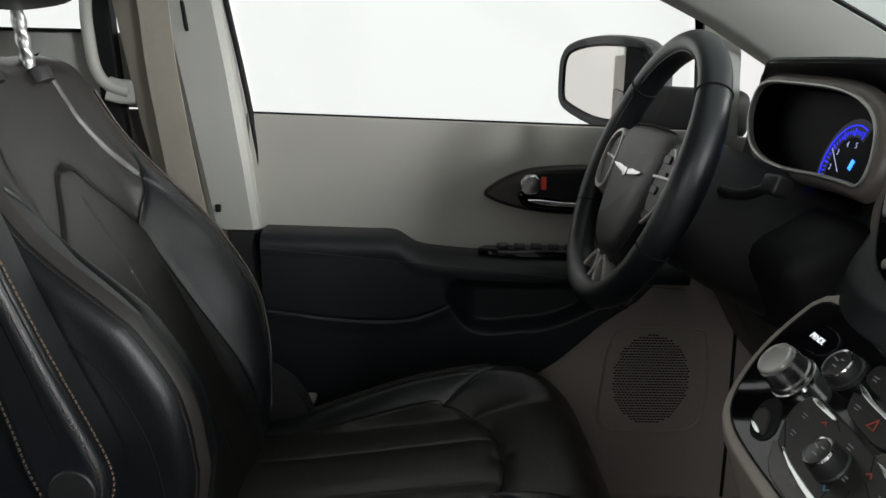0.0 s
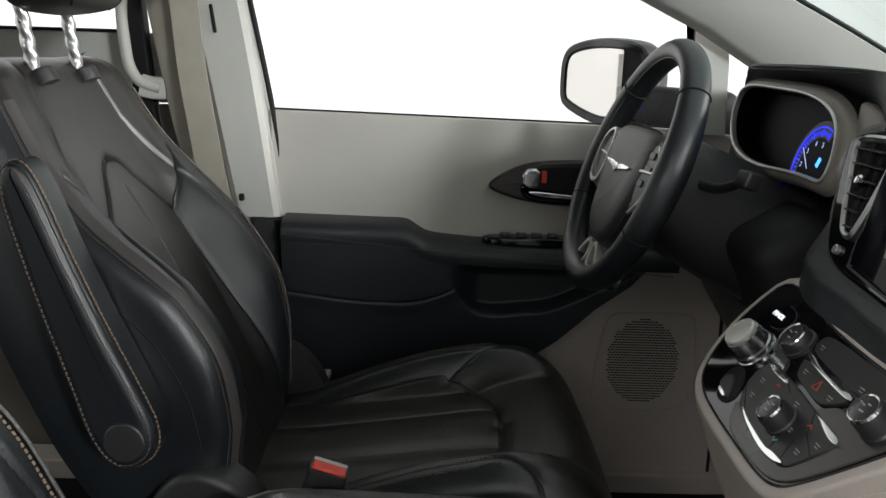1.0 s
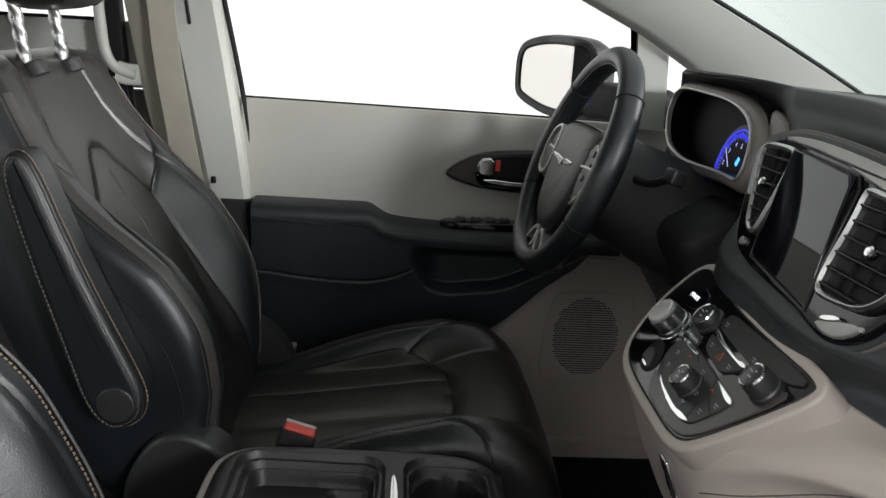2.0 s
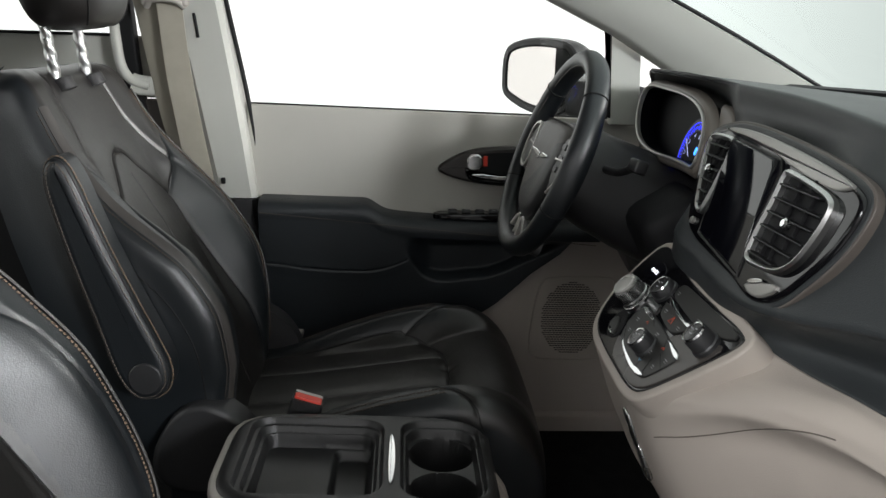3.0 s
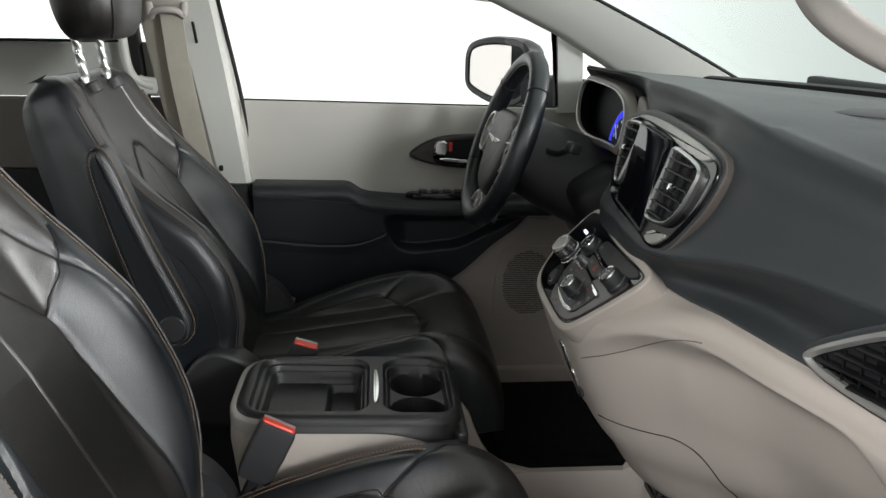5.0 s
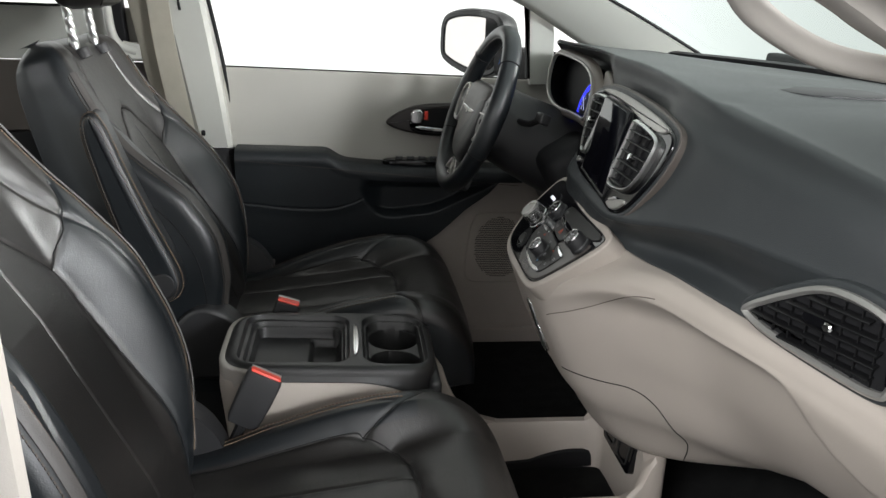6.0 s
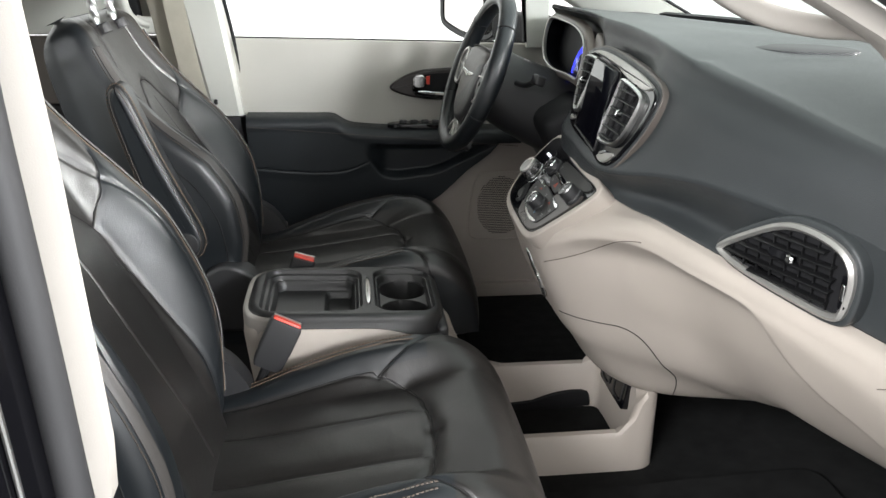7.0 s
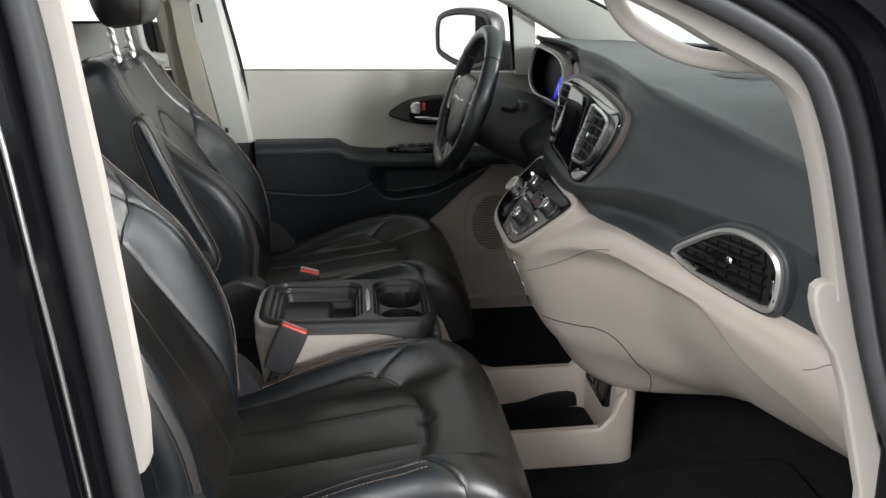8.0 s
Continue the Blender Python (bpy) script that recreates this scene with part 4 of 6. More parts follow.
def chevron(y, x, mat, flip=1):
    u, v = puv(y, x)
    mark(PN, u - 0.0016, v, 0.0052, 0.0012, mat, rot=0.7 * flip, parent=ctrl)
    mark(PN, u + 0.0016, v, 0.0052, 0.0012, mat, rot=-0.7 * flip, parent=ctrl)


# gaps between the keys
for (y0, x0), (y1, x1) in (((.660, .336), (.628, .3235)), ((.628, .3607), (.600, .3535)), ((.552, .3560), (.540, .3475)), ((.560, .3330), (.552, .3165)), ((.536, .3430), (.506, .3340)), ((.540, .3345), (.530, .3180))):
    a, b = np.array(puv(y0, x0)), np.array(puv(y1, x1))
    mark(PN, *((a + b) / 2), float(np.linalg.norm(b - a)), 0.0010, SEAM, top=0.0098, rot=math.atan2(b[1] - a[1], b[0] - a[0]), parent=ctrl)
chevron(.6205, .3514, RED_MARK)
chevron(.5393, .3475, RED_MARK)
chevron(.5585, .3256, BLUE_MARK, -1)
for y, x in ((.6465, .3465), (.6392, .3344), (.5779, .3510), (.5553, .3372), (.5243, .3310), (.5131, .3420), (.6095, .3704), (.5532, .3675), (.6221, .3897), (.5337, .3839)):
    u, v = puv(y, x)
    mark(PN, u, v + 0.0012, 0.0075, 0.0012, WHITE_MARK, parent=ctrl)
    mark(PN, u + 0.001, v - 0.0018, 0.0055, 0.0010, WHITE_MARK, parent=ctrl)
# hazard triangle
u, v = puv(.5796, .3686)
frame_ring("hazard_triangle", PN, [(u - 0.0060, v - 0.0045), (u + 0.0060, v - 0.0045), (u, v + 0.0060)], 0.0017, 0.0104, 0.001, RED_MARK, ctrl, "", 0.0003)


def knob(name, y, x, r, h, n=40, cap=CHROME):
    u, v = puv(y, x)
    base = dial(name, PN, u, v, 0.006, [(0, 0), (r * 1.12, 0), (r * 1.12, h * 0.25), (r * 1.02, h * 0.32), (r, h * 0.85), (r * 0.92, h), (r * 0.80, h * 1.02), (0, h * 1.0)], PLASTIC, ctrl, "", n, 1, 0.012)
    dial("knob_ring", PN, u, v, 0.006, [(r * 0.84, h * 0.99), (r * 0.95, h * 0.98), (r * 0.90, h * 1.07), (r * 0.80, h * 1.04)], cap, base, "chrome ring", n)
    dial("knob_cap", PN, u, v, 0.006, [(0, h), (r * 0.80, h), (r * 0.78, h * 1.05), (r * 0.5, h * 1.08), (0, h * 1.08)], KNOB_FACE, base, "", n)
    for a, b, ww in ((-0.25, 0.15, 0.5), (0.1, -0.2, 0.4), (0.2, 0.3, 0.3)):
        mark(PN, u + a * r, v + b * r, r * ww, r * 0.09, WHITE_MARK, top=0.006 + h * 1.09, rot=0.5 * a, parent=base)
    return base


knob("climate_knob", .573, .337, 0.0152, 0.022)
knob("tune_knob", .480, .3747, 0.0158, 0.026)
knob("fan_knob", .657, .3823, 0.0165, 0.015)
# rotary shifter
u, v = puv(.706, .359)
sh = dial("shifter", PN, u, v, 0.006, [(0, 0), (0.0222, 0), (0.0222, 0.007), (0.0205, 0.0085), (0.0205, 0.0105), (0.0196, 0.0255), (0.0180, 0.0265), (0, 0.0265)], KNURL, ctrl, "fluted silver rotary shifter", 160, 1, 0.008)
dial("shifter_cap", PN, u, v, 0.006, [(0, 0.0265), (0.0172, 0.0265), (0.0182, 0.0278), (0.0182, 0.0300), (0.0168, 0.0312), (0.0160, 0.0306), (0.010, 0.0309), (0, 0.0311)], KNOB_CAP, sh, "brushed metal cap", 48)
dial("shifter_ring", PN, u, v, 0.006, [(0.0222, 0.0), (0.0242, 0.0), (0.0242, 0.002), (0.0222, 0.003)], CHROME, ctrl, "", 48)
# gear display
u, v = puv(.728, .389)
plate("gear_display", PN, chaikin([(u - 0.035, v - 0.014), (u + 0.03, v - 0.016), (u + 0.032, v + 0.014), (u - 0.018, v + 0.018)], 2), 0.008, 0.003, 0.001, SCREEN, ctrl)


def text(name, body, pl, u, v, w, size, mat, parent, rot=0.0):
    cu = bpy.data.curves.new(name, "FONT")
    cu.body, cu.size, cu.align_x, cu.align_y, cu.extrude = body, size, "CENTER", "CENTER", 0.0002
    tmp = bpy.data.objects.new(name, cu)
    scene.collection.objects.link(tmp)
    me = bpy.data.meshes.new_from_object(tmp.evaluated_get(bpy.context.evaluated_depsgraph_get()))
    bpy.data.objects.remove(tmp)
    me.materials.clear()
    me.materials.append(mat)
    c, s = math.cos(rot), math.sin(rot)
    for q in me.vertices:
        a, b = q.co.x * c - q.co.y * s, q.co.x * s + q.co.y * c
        q.co = pl.at(u + a, v + b, w + q.co.z)
    ob = new(name, me)
    ob.parent = parent
    return ob


text("gear_letters", "PRNDL", PN, u, v, 0.0085, 0.0085, DISPLAY, ctrl)
# parking brake button
plate("brake_button_well", PN, pp((.712, .330), (.690, .3135), (.664, .3150), (.658, .326), (.680, .341), (.703, .344), rounds=2), 0.0075, 0.003, 0.001, DARK, ctrl)
plate("brake_button", PN, pp((.6997, .3212), (.7033, .3295), (.6946, .3349), (.6808, .3323), (.6645, .3203), (.6702, .3178)), 0.010, 0.005, 0.002, GREY_BTN, ctrl)
plate("chrome_edge", PN, pp((.6981, .3219), (.6825, .3221), (.6683, .3199), (.6717, .3172), (.6881, .3184)), 0.0112, 0.004, 0.001, CHROME, ctrl)

# ---- instrument cluster ----
CL = Plane((0.470, 1.04, 1.28), (0, -1, 0), (0.25, 0, 1))
def cuv(y, z):
    return (1.04 - y, (z - 1.28) * 1.031)


clus = thing("instrument_cluster", "dark instrument cluster with a glowing blue gauge behind a silver rim", "gauge cluster")
co = chaikin([cuv(*p) for p in ((1.180, 1.355), (1.05, 1.353), (.95, 1.350), (.880, 1.337), (.842, 1.316), (.828, 1.288), (.826, 1.264), (.834, 1.250), (.868, 1.252), (.93, 1.252), (1.0, 1.248), (1.07, 1.249), (1.14, 1.262), (1.180, 1.292), (1.195, 1.325))], 2)
# hooded well
rings = [[CL.at(a, b, 0.006) for a, b in co], [CL.at(a, b, 0.0) for a, b in inset(co, 0.002)], [CL.at(a, b, -0.05) for a, b in inset(co, 0.003)]]
loft("well", rings, DIAL, clus, "", caps=False)
CF = Plane(CL.at(0, 0.015, -0.030), (0, -1, 0), (0.25, 0, 1))
plate("dial_face", CF, [(a, b - 0.015) for a, b in inset(co, 0.0015)], 0, 0.004, 0.001, DIAL, clus, "black dial face")
frame_ring("rim", CL, inset(co, -0.003), 0.0050, 0.008, 0.02, DULL_SILVER, clus, "satin silver rim", 0.0015)
gc = cuv(.942, 1.264)
def dot(u, v, w, h, rot, mat, name="gauge_tick"):
    c, s = math.cos(rot), math.sin(rot)
    o = [(u + a * c - b * s, v + a * s + b * c) for a, b in ((-w / 2, -h / 2), (w / 2, -h / 2), (w / 2, h / 2), (-w / 2, h / 2))]
    return plate(name, CF, [(a, b - 0.015) for a, b in o], 0.0012, 0.001, 0.0003, mat, clus)


def arc_at(r, a, w=0.001):
    return CF.at(gc[0] + r * math.cos(radians(a)), gc[1] - 0.015 + r * math.sin(radians(a)), w)


for k in range(21):
    a = radians(200 - k * 6.6)
    big = k % 4 == 0
    dot(gc[0] + 0.046 * math.cos(a), gc[1] + 0.046 * math.sin(a), 0.009 if big else 0.005, 0.0016 if big else 0.0009, a, GAUGE_BLUE)
tube("gauge_arc", [arc_at(0.054, a) for a in range(66, 206, 5)], 0.0008, GAUGE_BLUE, clus, "glowing blue arc", 6)
# faint ring paints the blue halo that spreads from the glowing arc
rings = [[arc_at(r, a, 0.0004) for r in (0.040, 0.047, 0.054, 0.062)] for a in range(60, 210, 5)]
loft("gauge_halo", rings, GAUGE_HALO, clus, "dim blue ring painting the halo of the glowing arc", closed=False)
for k, ch in enumerate("12345"):
    a = radians(216 - k * 36)
    text("gauge_number", ch, CF, gc[0] + 0.032 * math.cos(a), gc[1] - 0.015 + 0.032 * math.sin(a), 0.0012, 0.010, GAUGE_WHITE, clus)
tube("gauge_needle", [arc_at(0.008, 205, 0.003), arc_at(0.044, 150, 0.003)], 0.0006, GAUGE_WHITE, clus, "", 6)
dot(gc[0] + 0.013, gc[1] + 0.008, 0.007, 0.012, -0.3, CYAN, "indicator_light")
# taupe panel round the dials, reaching down to the centre display
rings = [[CL.at(a, b, w) for a, b in inset(co, d)] for d, w in ((-0.003, 0.004), (-0.008, 0.0035), (-0.012, 0.000), (-0.015, -0.012))]
loft("brow", rings, TAUPE, clus, "taupe trim under the hood", caps=False)
plate("side_trim", CL, chaikin([cuv(*p) for p in ((.850, 1.352), (.815, 1.348), (.770, 1.330), (.785, 1.280), (.780, 1.225), (.805, 1.200), (.826, 1.236), (.822, 1.300))], 2), -0.010, 0.03, 0.005, TAUPE, clus, "taupe trim between the dials and the display")

# round cap on the passenger end of the dashboard
EC = Plane((.566, -.101, 1.204), (.25, -1, 0), (0.0, 0, 1))
dial("end_cap", EC, 0, 0, .002, [(0, -.012), (.016, -.012), (.016, .002), (.013, .004), (0, .0045)], PLASTIC, dash, "small round black cap", 24)
# passenger vent
VP = Plane((0.509, 0.045, 1.155), (0.33, -1, 0), (0, 0, 1))
pv = thing("passenger_vent", "silver-framed dark air vent at the passenger end of the dashboard", "air vent")
def vuv(x, y, z):
    return VP.uv((x, y, z))


vo = chaikin([vuv(.476, .148, 1.139), vuv(.494, .095, 1.175), vuv(.512, .045, 1.204), vuv(.527, 0, 1.206), vuv(.541, -.040, 1.196), vuv(.547, -.058, 1.170), vuv(.545, -.052, 1.118), vuv(.539, -.038, 1.106), vuv(.522, .018, 1.109), vuv(.495, .098, 1.117), vuv(.480, .135, 1.127)], 3)
fr = frame_ring("vent_frame", VP, vo, 0.0088, 0.014, 0.03, DULL_SILVER, pv, "satin silver frame", 0.004)
plate("frame_bed", VP, inset(vo, -0.007), 0.005, 0.03, 0.004, DASH, pv)
plate("vent_well", VP, inset(vo, 0.009), 0.0055, 0.004, 0.001, DARK, pv)
q = inset(vo, 0.011)
lo, hi = np.min(np.array(q), axis=0), np.max(np.array(q), axis=0)
for k in range(5):
    v = lo[1] + (hi[1] - lo[1]) * (0.12 + 0.19 * k)
    xs = []
    for a, b in zip(q, q[1:] + q[:1]):
        if (a[1] - v) * (b[1] - v) < 0:
            xs.append(a[0] + (b[0] - a[0]) * (v - a[1]) / (b[1] - a[1]))
    if len(xs) > 1:
        x0, x1 = min(xs), max(xs) - 0.014
        sweep("slat", [VP.at(x0, v, 0.011), VP.at((x0 + x1) / 2, v, 0.011), VP.at(x1, v, 0.011)], rrect(0.0022, 0.010, 0.001, 2), VENT_BLACK, pv, "", tuple(VP.n - VP.v * 0.35))
for k in range(8):
    u = lo[0] + 0.02 + k * (hi[0] - lo[0] - 0.04) / 7
    vs = []
    for a, b in zip(q, q[1:] + q[:1]):
        if (a[0] - u) * (b[0] - u) < 0:
            vs.append(a[1] + (b[1] - a[1]) * (u - a[0]) / (b[0] - a[0]))
    if len(vs) > 1:
        sweep("vane", [VP.at(u, min(vs), 0.0092), VP.at(u, max(vs), 0.0092)], rrect(0.0018, 0.004, 0.0006, 2), VENT_BLACK, pv, "", tuple(VP.n))
u, v = vuv(.521, .017, 1.160)
rings = [[VP.at(u - 0.026 + a, v + 0.004 + b, w) for a, b in rrect(0.03, 0.010, 0.004)] for w in (0.008, 0.017)]
loft("vent_tab", rings, GLOSS, pv)
dial("tab_tip", VP, u - 0.008, v + 0.002, 0.012, [(0, 0), (0.006, 0), (0.006, 0.005), (0.004, 0.007), (0, 0.007)], CHROME, pv, "", 12)
u, v = vuv(.543, -.047, 1.148)
plate("vent_wheel", VP, [(u + a, v + b) for a, b in rrect(0.010, 0.042, 0.004)], 0.013, 0.008, 0.002, GLOSS, pv)
plate("vent_wheel_mark", VP, [(u + a, v + b) for a, b in rrect(0.005, 0.020, 0.002)], 0.0145, 0.004, 0.001, CHROME, pv)

# ---- seams on the beige panel ----
seam_on("glove_seam", LOW, [(.505, .450), (.489, .440), (.455, .428), (.42, .41), (.375, .375), (.334, .335), (.295, .30)], BEIGE_SEAM, dash, 0.0008)
seam_on("glove_seam", LOW, [(.520, .618), (.489, .612), (.446, .618), (.415, .622), (.394, .640), (.390, .675), (.405, .73), (.440, .785), (.472, .83)], SEAM, dash, 0.0009)
tube("end_joint", catmull([(.5475, -.112, 1.060), (.5505, -.132, 1.071), (.5565, -.148, 1.084), (.564, -.165, 1.092)], 5), .0006, BEIGE_SEAM, dash, "", 6)
# dash top speaker grille
rings = []
go = rrect(0.12, 0.17, 0.055, 6)
for d, w in ((0, -0.002), (0, 0.0012), (0.003, 0.0022)):
    rings.append([np.array((0.72 + b, 0.44 + a, 1.3578 + w - 0.02 * b)) for a, b in inset(go, d)])
tagged(loft("dash_speaker_grille", rings, RUBBER), "charcoal mesh speaker grille on top of the dashboard", "speaker grille")
for x, y, z in ((0.334, 0.585, .950), (0.352, 0.580, .905)):
    rbox("stack_side_hook", (x, y, z), (0.022, 0.02, 0.045), 0.006, GLOSS, dash, "gloss black side switch", rot=(0, -20, 0))
    rbox("stack_side_ring", (x - 0.008, y + 0.001, z), (0.008, 0.024, 0.052), 0.003, SILVER, dash, rot=(0, -20, 0))


# ---- seats ----
def mirror_lines(lines):
    return lines + [[(-a, b) for a, b in ln] for ln in lines]


BACK_SEAMS = mirror_lines([
    [(0, .484), (.018, .481), (.034, .470), (.050, .450), (.120, .378)],
    [(.182, .475), (.150, .418), (.120, .378), (.130, .26), (.142, .12), (.145, 0)],
    [(.100, .625), (.112, .54), (.145, .46), (.185, .38), (.205, .28), (.208, .12), (.20, .02)],
])
BACK_PLEAT = [[(0, .44), (0, .02)]]
HW = ((0, .08, .18, .30, .40, .48, .55, .60, .63, .650), (.205, .226, .244, .246, .237, .225, .214, .205, .192, .162))
BOL_DRIVER = ((0, .06, .14, .22, .32, .42, .50, .58, .66), (-.005, .028, .058, .073, .062, .034, .014, .008, .004))
BOL_PASSENGER = ((0, .06, .14, .22, .32, .42, .50, .58, .66), (-.020, .012, .046, .062, .066, .048, .027, .012, .004))
THK = ((0, .2, .45, .6, .65), (.15, .145, .125, .095, .07))


def BACK_EDGE(h):
    """Share of the half width that the front panels take at a height."""
    return float(np.interp(h, (0, .30, .378, .475, .52, .62), (.60, .54, .51, .79, .92, .92)))


# faces that pass the test take the bluer leather tone
def two_tone(ob, n, test):
    ob.data.materials.append(LEATHER_SIDE)
    for p in ob.data.polygons:
        if p.index // n < len(ob.data.vertices) // n - 1 and test(p.index // n, p.index % n):
            p.material_index = 1


def seat_back(parent, yc, dx, dz, bol, inner, plump):
    O = np.array((-.235 + dx, yc, .80 + dz))
    U, N = np.array((-.44, 0, .898)), np.array((.898, 0, .44))
    hs = np.concatenate([np.linspace(0, .60, 270), .60 + .052 * np.sin(np.linspace(0.05, 1, 26) * math.pi / 2)])
    nf = 241
    rings, front = [], []
    for h in hs:
        W, B, T = (float(hermite(a, b, h)) for a, b in (HW, bol, THK))
        over = max(0.0, (h - .60) / .052)
        drop = 0.05 * (1 - math.sqrt(max(0.0, 1 - over * over))) if over > 0 else 0.0
        r = min(0.034, T * 0.3)
        w = np.linspace(-W, W, nf)
        e = np.clip((np.abs(w) - (W - r)) / r, 0, 1)
        B = B * np.where(w * inner > 0, 1.0 + plump * float(np.interp(h, (.04, .12, .30, .42), (0, 1, 1, 0))), 1.0)
        d = B * np.clip((np.abs(w) / W - .46) / .30, 0, 1) ** 2 * (3 - 2 * np.clip((np.abs(w) / W - .46) / .30, 0, 1)) - r * (1 - np.sqrt(1 - e**2)) - drop
        d = d + 0.010 * np.exp(-((w / 0.11) ** 2)) * np.clip(h / .1, 0, 1) * np.clip((.45 - h) / .1, 0, 1)
        for ln in BACK_SEAMS:
            q = near_line(w, np.full_like(w, h), ln)
            d = d - 0.0030 * np.exp(-(q / 0.0032) ** 2) - 0.0016 * np.exp(-(q / 0.012) ** 2)
        for ln in BACK_PLEAT:
            d = d - 0.0020 * np.exp(-(near_line(w, np.full_like(w, h), ln) / 0.0022) ** 2)
        ring = [O + U * h + np.array((0, a, 0)) + N * b for a, b in zip(w, d)]
        dl = d[-1]
        bk = -T + drop * 0.6
        side = [(W, dl + (bk + r - dl) * f) for f in (0.25, 0.5, 0.75, 1.0)] + [(W - r * 0.3, bk + r * 0.3), (W - r, bk)]
        back = side + [(f * (W - r), bk) for f in (0.6, 0.2, -0.2, -0.6)] + [(-a, b) for a, b in side[::-1]]
        ring += [O + U * h + np.array((0, a, 0)) + N * b for a, b in back]
        rings.append(ring)
        front.append((W, w, d))
    ob = loft("backrest", rings, LEATHER, parent, "black leather backrest with sewn panels")
    two_tone(ob, len(rings[0]), lambda row, col: not (BACK_EDGE(hs[row]) > abs(-1 + 2 * col / (nf - 1)) and col < nf))

    def on(wv, h, lift=0.0):
        i = int(np.argmin(np.abs(hs - h)))
        W, w, d = front[i]
        return O + U * hs[i] + np.array((0, wv, 0)) + N * (float(np.interp(wv, w, d)) + lift)

    for ln in BACK_SEAMS[:2] + BACK_SEAMS[3:5]:
        tube("sewn_seam", [on(a, b, .0003) for a, b in catmull([np.array(q) for q in ln], 6)], .0011, SEAM, ob, "", 6)
    for sg in (-1, 1):
        for off in (0.006, -0.006):
            ln = []
            for h in np.linspace(.03, .578, 90):
                W = float(hermite(*HW, h))
                ln.append(on(sg * (W - 0.020 + off * 1.6), h, 0.0004))
            if off > 0:
                strip = [on(sg * (float(hermite(*HW, h)) - 0.020), h, 0.0012) for h in np.linspace(.03, .578, 60)]
                sweep("edge_strip", strip, rrect(.0145, .0035, .0015, 2), STRIP, ob, "taupe-grey leather edge strip", tuple(N * .75 + np.array((0, sg * .65, 0))))
            stitches("edge_stitching", ln, [N * 0.7 + np.array((0, sg * 0.7, 0))] * len(ln), THREAD_PALE if off < 0 else THREAD, ob, .0055, .0036, .0011)
    return on, O, U, N


CUSH_SEAMS = mirror_lines([
    [(.158, -.32), (.162, -.15), (.166, 0.0), (.160, .040), (.140, .078), (.10, .100), (.05, .110), (0, .113)],
    [(.162, .035), (.178, .075), (.20, .11), (.225, .140), (.26, .165)],
    [(.203, -.30), (.206, -.10), (.204, .04), (.19, .095)],
])
CUSH_PLEAT = mirror_lines([[(.06, -.32), (.062, .10)]])


